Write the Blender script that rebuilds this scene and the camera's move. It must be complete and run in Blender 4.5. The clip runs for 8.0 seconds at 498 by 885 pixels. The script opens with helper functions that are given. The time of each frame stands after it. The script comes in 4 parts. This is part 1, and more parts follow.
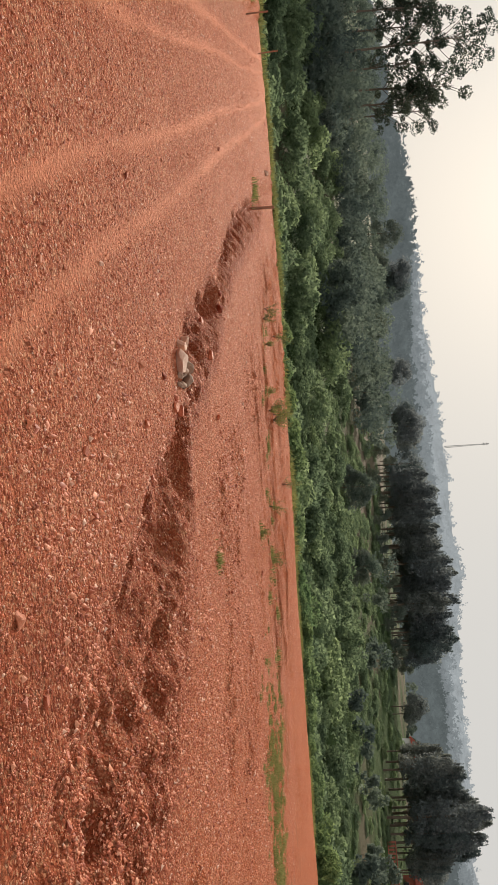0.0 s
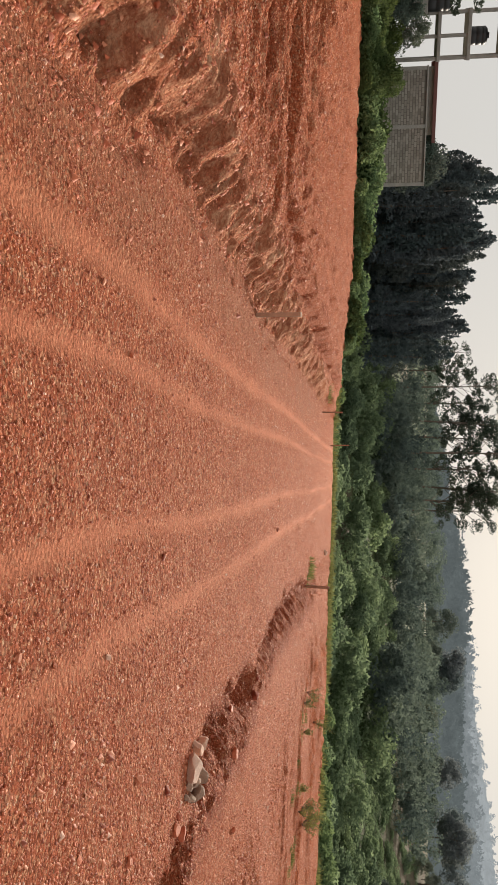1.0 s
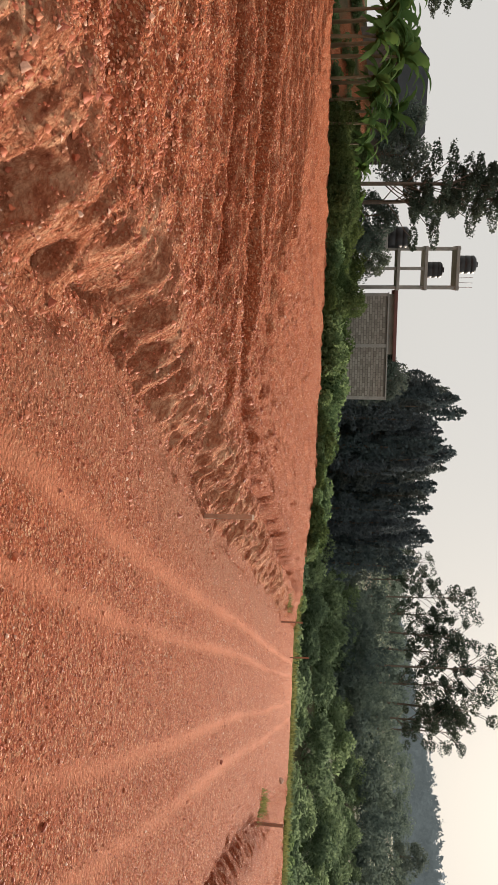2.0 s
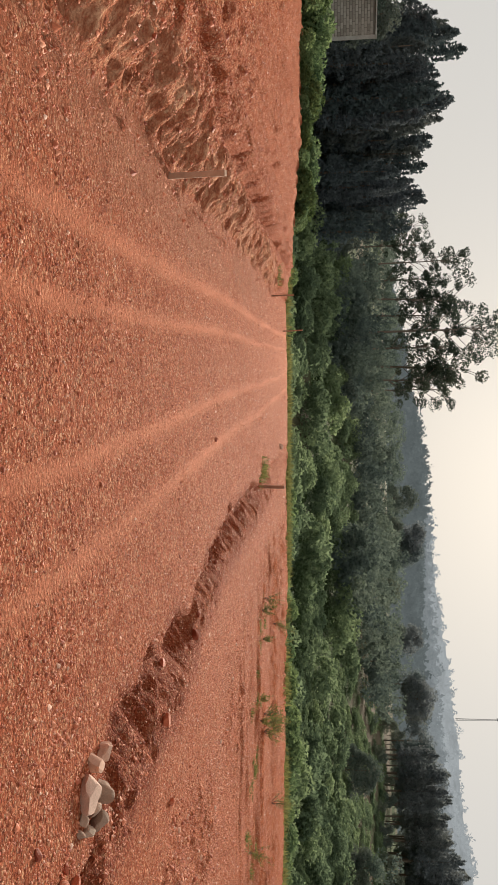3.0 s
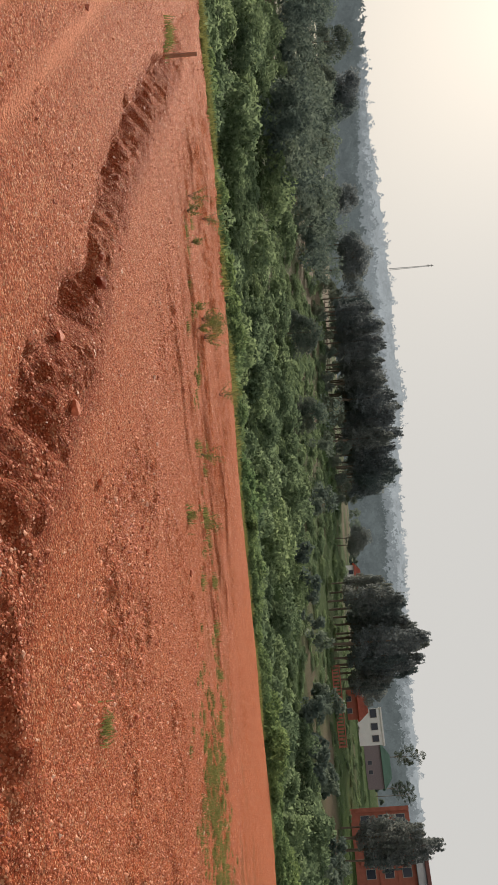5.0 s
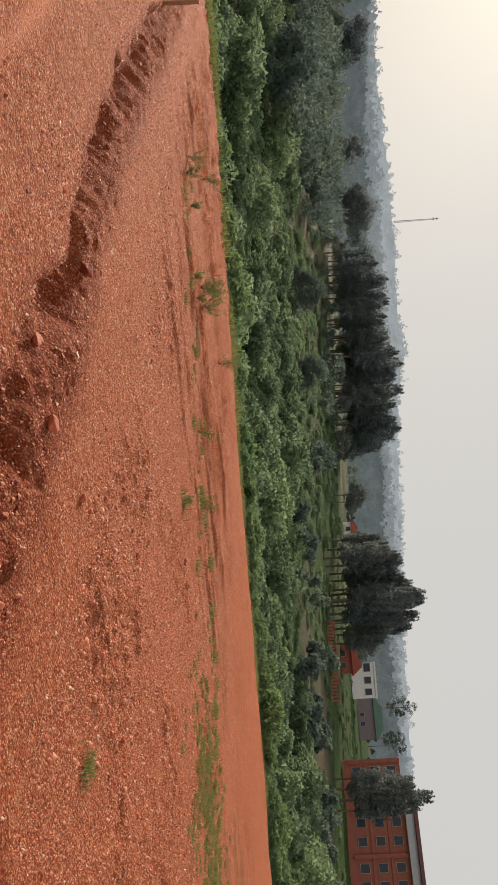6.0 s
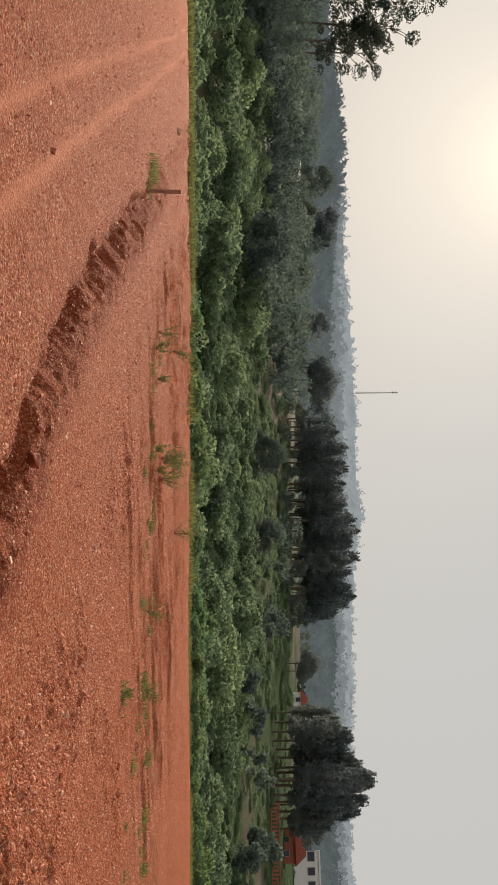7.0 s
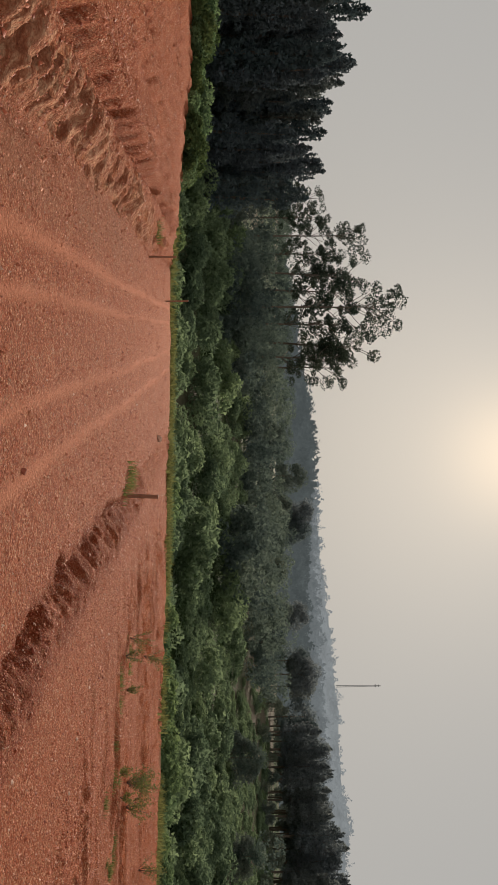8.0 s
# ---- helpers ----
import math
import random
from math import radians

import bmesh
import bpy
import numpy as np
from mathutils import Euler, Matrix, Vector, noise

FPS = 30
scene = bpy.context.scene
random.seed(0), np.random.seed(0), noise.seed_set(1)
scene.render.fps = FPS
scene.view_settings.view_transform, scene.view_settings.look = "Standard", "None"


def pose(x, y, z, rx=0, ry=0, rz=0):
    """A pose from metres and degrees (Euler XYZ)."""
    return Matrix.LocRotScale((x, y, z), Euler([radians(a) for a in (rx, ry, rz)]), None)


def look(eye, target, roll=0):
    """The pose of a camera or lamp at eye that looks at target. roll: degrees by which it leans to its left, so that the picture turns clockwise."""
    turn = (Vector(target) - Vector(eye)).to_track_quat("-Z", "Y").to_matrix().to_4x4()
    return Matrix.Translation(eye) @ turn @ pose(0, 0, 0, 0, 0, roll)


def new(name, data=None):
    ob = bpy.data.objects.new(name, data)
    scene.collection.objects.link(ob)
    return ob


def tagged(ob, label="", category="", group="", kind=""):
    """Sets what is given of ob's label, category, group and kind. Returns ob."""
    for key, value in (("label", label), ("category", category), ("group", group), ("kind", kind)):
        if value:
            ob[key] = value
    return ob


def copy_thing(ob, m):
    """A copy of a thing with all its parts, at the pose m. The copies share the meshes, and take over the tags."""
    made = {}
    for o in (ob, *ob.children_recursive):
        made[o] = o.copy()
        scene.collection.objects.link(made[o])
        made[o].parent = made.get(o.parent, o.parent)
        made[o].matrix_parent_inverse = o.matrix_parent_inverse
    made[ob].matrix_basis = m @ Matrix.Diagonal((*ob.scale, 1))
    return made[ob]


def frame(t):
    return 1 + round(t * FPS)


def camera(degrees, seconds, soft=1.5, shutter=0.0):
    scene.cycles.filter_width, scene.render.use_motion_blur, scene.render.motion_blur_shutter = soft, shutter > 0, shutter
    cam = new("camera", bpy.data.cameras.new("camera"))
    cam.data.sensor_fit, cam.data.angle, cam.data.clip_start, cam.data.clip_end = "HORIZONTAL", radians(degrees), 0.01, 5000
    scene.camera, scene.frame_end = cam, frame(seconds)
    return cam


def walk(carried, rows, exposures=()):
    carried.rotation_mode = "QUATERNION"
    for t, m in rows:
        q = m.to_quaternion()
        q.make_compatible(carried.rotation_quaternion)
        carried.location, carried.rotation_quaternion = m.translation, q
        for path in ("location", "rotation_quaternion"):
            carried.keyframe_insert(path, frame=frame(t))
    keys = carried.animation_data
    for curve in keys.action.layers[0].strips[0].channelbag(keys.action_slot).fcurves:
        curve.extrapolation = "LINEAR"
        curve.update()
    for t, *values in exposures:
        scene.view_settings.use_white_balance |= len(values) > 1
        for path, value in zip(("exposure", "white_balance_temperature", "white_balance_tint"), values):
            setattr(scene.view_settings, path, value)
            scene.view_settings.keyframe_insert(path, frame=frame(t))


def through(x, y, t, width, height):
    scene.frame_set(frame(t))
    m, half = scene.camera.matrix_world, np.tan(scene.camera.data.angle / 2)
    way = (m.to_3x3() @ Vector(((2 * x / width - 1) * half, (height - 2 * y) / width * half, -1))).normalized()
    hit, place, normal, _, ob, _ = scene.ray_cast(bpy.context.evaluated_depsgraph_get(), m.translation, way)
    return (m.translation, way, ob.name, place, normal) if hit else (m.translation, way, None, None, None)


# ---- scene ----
cam = camera(34.43, 8.0)
PATH = [
    (0, (0.294, -0.884, 1.633), (3.826, 8.427, 0.724), 85.84),
    (0.5, (0.127, -0.419, 1.683), (1.319, 9.442, 0.522), 89.57),
    (1, (0.102, 0.157, 1.673), (-0.747, 10.018, 0.248), 91.01),
    (1.2, (0.024, 0.364, 1.703), (-1.876, 10.071, 0.231), 92.10),
    (2.3, (-0.194, 1.663, 1.784), (-3.555, 11.027, 0.777), 91.27),
    (2.5, (-0.205, 1.887, 1.757), (-2.387, 11.598, 0.793), 90.72),
    (3, (-0.259, 2.593, 1.81), (0.312, 12.534, 0.882), 89.30),
    (3.5, (-0.271, 3.242, 1.812), (1.767, 12.98, 0.799), 87.41),
    (4, (-0.32, 3.89, 1.8), (3.333, 13.138, 0.729), 85.52),
    (4.5, (-0.323, 4.452, 1.843), (4.345, 13.268, 1.138), 84.52),
    (5, (-0.341, 4.991, 1.892), (5.16, 13.333, 1.497), 85.30),
    (5.2, (-0.378, 5.241, 1.879), (5.515, 13.31, 1.462), 85.34),
    (6.3, (-0.376, 6.299, 1.913), (5.567, 14.331, 1.504), 86.76),
    (6.5, (-0.414, 6.483, 1.895), (5.296, 14.687, 1.595), 87.69),
    (7, (-0.464, 6.941, 1.924), (3.873, 15.95, 2.081), 89.90),
    (7.5, (-0.476, 7.268, 1.944), (2.072, 16.931, 2.308), 90.58),
    (8, (-0.621, 7.643, 1.956), (0.293, 17.591, 2.389), 90.37),
]
walk(cam, [(t, look(eye, target, roll)) for t, eye, target, roll in PATH], [(0, 0.2), (1, 0.2), (2.4, 0.3), (3, 0.17), (4, 0.18), (5, 0.17), (6.5, 0.15), (7.5, -0.24), (8, -0.42)])

# ---- world and light ----
SUN_AZ, SUN_EL = 6.0, 21.0
world = bpy.data.worlds.new("hazy_sky")
scene.world = world
world.use_nodes = True
wn, wl = world.node_tree.nodes, world.node_tree.links
wn.clear()
sky = wn.new("ShaderNodeTexSky")
sky.sky_type, sky.sun_disc = "NISHITA", False
sky.sun_elevation, sky.sun_rotation = radians(SUN_EL), radians(SUN_AZ)
sky.air_density, sky.dust_density, sky.ozone_density = 1.0, 6.0, 1.0
haze = wn.new("ShaderNodeMix")
haze.data_type = "RGBA"
haze.inputs["Factor"].default_value = 0.95
haze.inputs["B"].default_value = (7.6, 7.45, 7.15, 1)
wl.new(sky.outputs["Color"], haze.inputs["A"])
bg = wn.new("ShaderNodeBackground")
bg.inputs["Strength"].default_value = 0.077
sun_from = Vector((math.sin(radians(SUN_AZ)) * math.cos(radians(SUN_EL)), math.cos(radians(SUN_AZ)) * math.cos(radians(SUN_EL)), math.sin(radians(SUN_EL))))


def sky_glow(before, power, color):
    """The hazy brightening of the sky round the sun, added to what is there."""
    dot = wn.new("ShaderNodeVectorMath")
    dot.operation, dot.inputs[1].default_value = "DOT_PRODUCT", sun_from
    wl.new(wn.new("ShaderNodeTexCoord").outputs["Generated"], dot.inputs[0])
    top = wn.new("ShaderNodeMath")
    top.operation, top.inputs[1].default_value = "MAXIMUM", 0.0
    wl.new(dot.outputs["Value"], top.inputs[0])
    peak = wn.new("ShaderNodeMath")
    peak.operation, peak.inputs[1].default_value = "POWER", power
    wl.new(top.outputs["Value"], peak.inputs[0])
    add = wn.new("ShaderNodeMix")
    add.data_type, add.blend_type = "RGBA", "ADD"
    add.inputs["B"].default_value = (*color, 1)
    wl.new(peak.outputs["Value"], add.inputs["Factor"])
    wl.new(before, add.inputs["A"])
    return add.outputs["Result"]


shine = sky_glow(haze.outputs["Result"], 70.0, (0.5, 0.42, 0.3))
shine = sky_glow(shine, 380.0, (4.8, 3.2, 1.6))
wl.new(shine, bg.inputs["Color"])
wl.new(bg.outputs["Background"], wn.new("ShaderNodeOutputWorld").inputs["Surface"])
sun = new("sun", bpy.data.lights.new("sun", "SUN"))
sun.data.energy, sun.data.angle, sun.data.color = 5.0, radians(7), (1.0, 0.87, 0.72)
sun.matrix_world = look(sun_from * 50, (0, 0, 0))

# ---- small helpers ----
rng = np.random.default_rng(7)


def vnoise(x, y, seed=0):
    """Smooth value noise, -1 to 1, on arrays."""
    x, y = np.asarray(x, float), np.asarray(y, float)
    xi, yi = np.floor(x).astype(np.int64), np.floor(y).astype(np.int64)
    u, v = x - xi, y - yi
    u, v = u * u * (3 - 2 * u), v * v * (3 - 2 * v)

    def h(a, b):
        n = (a * 374761393 + b * 668265263 + seed * 974711) & 0x7FFFFFFF
        n = ((n ^ (n >> 13)) * 1274126177) & 0x7FFFFFFF
        return ((n ^ (n >> 16)) & 0xFFFF) / 32767.5 - 1

    return (h(xi, yi) * (1 - u) + h(xi + 1, yi) * u) * (1 - v) + (h(xi, yi + 1) * (1 - u) + h(xi + 1, yi + 1) * u) * v


def fbm(x, y, octaves=4, seed=0):
    return sum(vnoise(x * 2**k, y * 2**k, seed + k) * 0.5**k for k in range(octaves)) / 1.6


def smooth(a, b, x):
    s = np.clip((x - a) / (b - a), 0, 1)
    return s * s * (3 - 2 * s)


def mesh_of(name, verts, faces, material, shade=False):
    """A mesh from arrays: faces are all quads or all triangles."""
    verts, faces = np.asarray(verts, np.float32), np.asarray(faces, np.int32)
    me = bpy.data.meshes.new(name)
    n = faces.shape[1]
    me.vertices.add(len(verts))
    me.vertices.foreach_set("co", verts.ravel())
    me.loops.add(faces.size)
    me.loops.foreach_set("vertex_index", faces.ravel())
    me.polygons.add(len(faces))
    me.polygons.foreach_set("loop_start", np.arange(len(faces), dtype=np.int32) * n)
    me.update(calc_edges=True)
    me.validate()
    if shade:
        me.polygons.foreach_set("use_smooth", np.ones(len(faces), bool))
    me.materials.append(material)
    return me


def part(name, bm, material, parent, label=""):
    """One mesh object from a bmesh, under a thing or a part."""
    me = bpy.data.meshes.new(name)
    bm.to_mesh(me)
    bm.free()
    me.materials.append(material)
    ob = new(name, me)
    ob.parent = parent
    return tagged(ob, label)


def piece(name, me, parent, place=(0, 0, 0)):
    ob = new(name, me)
    ob.parent, ob.location = parent, place
    return ob


def box(bm, x0, x1, y0, y1, z0, z1, bevel=0.0):
    made = bmesh.ops.create_cube(bm, size=1, matrix=Matrix.Translation(((x0 + x1) / 2, (y0 + y1) / 2, (z0 + z1) / 2)) @ Matrix.Diagonal((x1 - x0, y1 - y0, z1 - z0, 1)))
    if bevel:
        edges = {e for v in made["verts"] for e in v.link_edges}
        bmesh.ops.bevel(bm, geom=list(edges), offset=bevel, segments=1, affect="EDGES")
    return bm


def boxed(*sizes, bevel=0.0):
    return box(bmesh.new(), *sizes, bevel=bevel)


def tube(bm, path, radii, sides=7):
    """A tapered bent tube through the points of path."""
    rings = []
    for k, (p, r) in enumerate(zip(path, radii)):
        ahead = (Vector(path[min(k + 1, len(path) - 1)]) - Vector(path[max(k - 1, 0)])).normalized()
        q = ahead.to_track_quat("Z", "Y")
        rings.append([bm.verts.new(Vector(p) + q @ Vector((r * math.cos(a), r * math.sin(a), 0))) for a in (2 * math.pi * i / sides for i in range(sides))])
    for a, b in zip(rings, rings[1:]):
        for i in range(sides):
            bm.faces.new((a[i], a[(i + 1) % sides], b[(i + 1) % sides], b[i])).smooth = True
    bm.faces.new(rings[-1])
    bm.faces.new(rings[0][::-1])


# ---- materials ----
def material(name, rough=0.8, metal=0.0):
    m = bpy.data.materials.new(name)
    m.use_nodes = True
    b = m.node_tree.nodes["Principled BSDF"]
    b.inputs["Roughness"].default_value, b.inputs["Metallic"].default_value = rough, metal
    return m, m.node_tree.nodes, m.node_tree.links, b


def tex(nodes, links, scale, detail=5.0, rough=0.6, coords=None):
    n = nodes.new("ShaderNodeTexNoise")
    n.inputs["Scale"].default_value, n.inputs["Detail"].default_value, n.inputs["Roughness"].default_value = scale, detail, rough
    if coords:
        links.new(coords, n.inputs["Vector"])
    return n.outputs["Fac"]


def ramp(nodes, links, source, stops):
    r = nodes.new("ShaderNodeValToRGB")
    while len(r.color_ramp.elements) < len(stops):
        r.color_ramp.elements.new(0.5)
    for e, (at, c) in zip(r.color_ramp.elements, stops):
        e.position, e.color = at, (*c, 1)
    links.new(source, r.inputs["Fac"])
    return r.outputs["Color"]


def mixed(nodes, links, fac, a, b, mode="MIX"):
    n = nodes.new("ShaderNodeMix")
    n.data_type, n.blend_type = "RGBA", mode
    for key, v in (("Factor", fac), ("A", a), ("B", b)):
        if isinstance(v, (int, float)):
            n.inputs[key].default_value = v
        elif isinstance(v, tuple):
            n.inputs[key].default_value = (*v, 1)
        else:
            links.new(v, n.inputs[key])
    return n.outputs["Result"]


def bumped(nodes, links, b, height, strength, distance):
    n = nodes.new("ShaderNodeBump")
    n.inputs["Strength"].default_value, n.inputs["Distance"].default_value = strength, distance
    links.new(height, n.inputs["Height"])
    links.new(n.outputs["Normal"], b.inputs["Normal"])


def plain(name, color, rough=0.8, vary=0.25, scale=3.0, bump=0.2, metal=0.0):
    """A surface with stains and grain round one base colour."""
    m, n, l, b = material(name, rough, metal)
    at = n.new("ShaderNodeTexCoord").outputs["Object"]
    dark, pale = tuple(c * (1 - vary) for c in color), tuple(min(1, c * (1 + vary)) for c in color)
    c = ramp(n, l, tex(n, l, scale, 6, 0.65, at), [(0.3, dark), (0.7, pale)])
    c = mixed(n, l, 0.35, c, ramp(n, l, tex(n, l, scale * 14, 3, 0.6, at), [(0.3, dark), (0.7, pale)]))
    l.new(c, b.inputs["Base Color"])
    bumped(n, l, b, tex(n, l, scale * 10, 4, 0.6, at), bump, 0.02)
    return m


def foliage(name, dark, pale, through=0.3, shade=""):
    """Leaves: each leaf its own shade, some light shining through."""
    m, n, l, b = material(name, 0.85)
    geo = n.new("ShaderNodeNewGeometry")
    info = n.new("ShaderNodeObjectInfo")
    c = ramp(n, l, geo.outputs["Random Per Island"], [(0.0, dark), (0.75, pale), (1.0, tuple(min(1, v * 1.2) for v in pale))])
    c = mixed(n, l, 0.45, c, ramp(n, l, tex(n, l, 0.5, 3, 0.5, n.new("ShaderNodeTexCoord").outputs["Object"]), [(0.35, dark), (0.65, pale)]))
    tint = ramp(n, l, info.outputs["Random"], [(0.0, (0.75, 0.85, 0.8)), (0.5, (1.0, 1.0, 1.0)), (1.0, (1.1, 1.06, 0.9))])
    c = mixed(n, l, 1.0, c, tint, "MULTIPLY")
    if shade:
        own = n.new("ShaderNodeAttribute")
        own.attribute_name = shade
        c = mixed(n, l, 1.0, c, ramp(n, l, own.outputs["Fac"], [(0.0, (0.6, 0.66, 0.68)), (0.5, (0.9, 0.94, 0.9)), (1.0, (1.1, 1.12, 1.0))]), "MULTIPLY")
    l.new(c, b.inputs["Base Color"])
    b.inputs["Specular IOR Level"].default_value = 0.05
    t = n.new("ShaderNodeBsdfTranslucent")
    l.new(c, t.inputs["Color"])
    mix = n.new("ShaderNodeMixShader")
    mix.inputs["Fac"].default_value = through
    l.new(b.outputs["BSDF"], mix.inputs[1])
    l.new(t.outputs["BSDF"], mix.inputs[2])
    l.new(mix.outputs["Shader"], n["Material Output"].inputs["Surface"])
    return m


def soil_material():
    m, n, l, b = material("red_earth", 0.9)
    at = n.new("ShaderNodeTexCoord").outputs["Object"]
    c = ramp(n, l, tex(n, l, 0.55, 7, 0.65, at), [(0.3, (0.33, 0.064, 0.024)), (0.5, (0.475, 0.104, 0.041)), (0.72, (0.6, 0.15, 0.062))])
    grain = ramp(n, l, tex(n, l, 38, 4, 0.7, at), [(0.32, (0.25, 0.052, 0.022)), (0.5, (0.5, 0.135, 0.06)), (0.68, (0.75, 0.28, 0.15))])
    c = mixed(n, l, 0.4, c, grain)
    c = mixed(n, l, 0.8, c, ramp(n, l, tex(n, l, 1.7, 6, 0.7, at), [(0.3, (0.62, 0.56, 0.54)), (0.5, (1.0, 0.98, 0.96)), (0.7, (1.28, 1.3, 1.32))]), "MULTIPLY")
    cells = []
    for scale in (30.0, 62.0, 13.0):
        vo = n.new("ShaderNodeTexVoronoi")
        vo.inputs["Scale"].default_value = scale
        l.new(at, vo.inputs["Vector"])
        cells.append(vo)
    for vo, much in zip(cells, (0.34, 0.6, 0.12)):
        one = n.new("ShaderNodeSeparateColor")
        l.new(vo.outputs["Color"], one.inputs["Color"])
        c = mixed(n, l, much, c, ramp(n, l, one.outputs["Red"], [(0.0, (0.1, 0.022, 0.01)), (0.22, (0.3, 0.07, 0.03)), (0.4, (0.47, 0.104, 0.042)), (0.74, (0.53, 0.124, 0.052)), (0.82, (0.8, 0.26, 0.12)), (0.92, (0.95, 0.5, 0.28)), (1.0, (1.0, 0.66, 0.42))]))
    dust = n.new("ShaderNodeAttribute")
    dust.attribute_name = "dust"
    dm = n.new("ShaderNodeMath")
    dm.operation, dm.inputs[1].default_value = "MULTIPLY", 0.7
    l.new(dust.outputs["Fac"], dm.inputs[0])
    dust_much = dm.outputs["Value"]
    c = mixed(n, l, dust_much, c, mixed(n, l, 0.38, (0.95, 0.36, 0.205), grain))
    clay = n.new("ShaderNodeAttribute")
    clay.attribute_name = "clay"
    streak = n.new("ShaderNodeMapping")
    streak.inputs["Scale"].default_value = (3.0, 14.0, 9.0)
    l.new(at, streak.inputs["Vector"])
    c = mixed(n, l, clay.outputs["Fac"], c, ramp(n, l, tex(n, l, 1.0, 8, 0.75, streak.outputs["Vector"]), [(0.32, (0.24, 0.06, 0.035)), (0.48, (0.58, 0.21, 0.11)), (0.62, (0.92, 0.52, 0.32))]))
    # darker earth in the ditch, plus shade put into the colour of hollows
    dark_earth_shade = n.new("ShaderNodeAttribute")
    dark_earth_shade.attribute_name = "dark_earth_shade"
    c = mixed(n, l, dark_earth_shade.outputs["Fac"], c, mixed(n, l, 1.0, c, (0.66, 0.54, 0.49), "MULTIPLY"))
    grit = n.new("ShaderNodeAttribute")
    grit.attribute_name = "grit"
    c = mixed(n, l, grit.outputs["Fac"], c, mixed(n, l, 0.5, (0.4, 0.175, 0.1), c))
    c = mixed(n, l, 1.0, c, (1.04, 1.06, 1.04), "MULTIPLY")
    green = n.new("ShaderNodeAttribute")
    green.attribute_name = "green"
    grass = ramp(n, l, tex(n, l, 0.9, 8, 0.7, at), [(0.3, (0.02, 0.042, 0.012)), (0.55, (0.05, 0.085, 0.025)), (0.75, (0.1, 0.12, 0.045))])
    tan = ramp(n, l, tex(n, l, 0.021, 4, 0.6, at), [(0.48, (0.0, 0.0, 0.0)), (0.6, (1.0, 1.0, 1.0))])
    grass = mixed(n, l, tan, grass, (0.13, 0.105, 0.07))
    c = mixed(n, l, green.outputs["Fac"], c, grass)
    l.new(c, b.inputs["Base Color"])
    b.inputs["Specular IOR Level"].default_value = 0.08
    h = n.new("ShaderNodeMath")
    h.operation = "MULTIPLY_ADD"
    l.new(tex(n, l, 60, 5, 0.75, at), h.inputs[0])
    h.inputs[1].default_value = 0.5
    l.new(tex(n, l, 14, 5, 0.7, at), h.inputs[2])
    lumps = n.new("ShaderNodeMath")
    lumps.operation = "MULTIPLY_ADD"
    l.new(cells[0].outputs["Distance"], lumps.inputs[0])
    lumps.inputs[1].default_value = -0.55
    l.new(h.outputs["Value"], lumps.inputs[2])
    bumped(n, l, b, lumps.outputs["Value"], 1.0, 0.085)
    return m


def stone_material(name, stops, rough=0.85):
    m, n, l, b = material(name, rough)
    geo = n.new("ShaderNodeNewGeometry")
    info = n.new("ShaderNodeObjectInfo")
    s = n.new("ShaderNodeMath")
    s.operation = "ADD"
    l.new(geo.outputs["Random Per Island"], s.inputs[0])
    l.new(info.outputs["Random"], s.inputs[1])
    w = n.new("ShaderNodeMath")
    w.operation = "FRACT"
    l.new(s.outputs["Value"], w.inputs[0])
    c = ramp(n, l, w.outputs["Value"], stops)
    at = n.new("ShaderNodeTexCoord").outputs["Object"]
    c = mixed(n, l, 0.5, c, ramp(n, l, tex(n, l, 25, 5, 0.7, at), [(0.3, (0.3, 0.3, 0.3)), (0.7, (1.0, 1.0, 1.0))]), "MULTIPLY")
    l.new(c, b.inputs["Base Color"])
    bumped(n, l, b, tex(n, l, 50, 4, 0.7, at), 0.5, 0.01)
    return m


SOIL = soil_material()
GRAVEL = stone_material("gravel", [(0.0, (0.36, 0.075, 0.033)), (0.3, (0.56, 0.125, 0.048)), (0.65, (0.74, 0.22, 0.1)), (0.92, (0.86, 0.36, 0.2)), (1.0, (0.92, 0.56, 0.4))], 0.72)
ROCK = stone_material("pale_rock", [(0.0, (0.6, 0.32, 0.21)), (0.5, (0.8, 0.5, 0.36)), (1.0, (0.84, 0.58, 0.45))])
GREY_ROCK = stone_material("grey_rock", [(0.0, (0.34, 0.2, 0.13)), (0.5, (0.46, 0.3, 0.21)), (1.0, (0.56, 0.4, 0.29))])
LEAF_BUSH = foliage("bush_leaves", (0.074, 0.12, 0.065), (0.215, 0.29, 0.135), 0.58)
LEAF_THICKET = foliage("thicket_leaves", (0.108, 0.152, 0.1), (0.25, 0.318, 0.195), 0.58, "shade")
LEAF_HEDGE = foliage("hedge_leaves", (0.045, 0.07, 0.028), (0.13, 0.17, 0.065), 0.4)
# needles and grove: haze before the trees is put in, greying and lifting them
LEAF_DARK = foliage("hazed_needles", (0.085, 0.105, 0.118), (0.16, 0.185, 0.195), 0.35)
LEAF_FAR = foliage("hazed_grove_leaves", (0.125, 0.148, 0.158), (0.23, 0.255, 0.262), 0.52)
LEAF_EUC = foliage("gum_leaves", (0.04, 0.055, 0.045), (0.1, 0.122, 0.09), 0.3)
# pale grey-green: the haze over the far woods is in the leaf colour
LEAF_WOOD = foliage("hazed_wood_leaves", (0.096, 0.124, 0.11), (0.188, 0.224, 0.19), 0.45, "shade")
LEAF_WEED = foliage("weed_leaves", (0.11, 0.12, 0.04), (0.28, 0.29, 0.11), 0.4)
LEAF_BANANA = foliage("banana_leaves", (0.05, 0.095, 0.028), (0.13, 0.215, 0.065), 0.45)
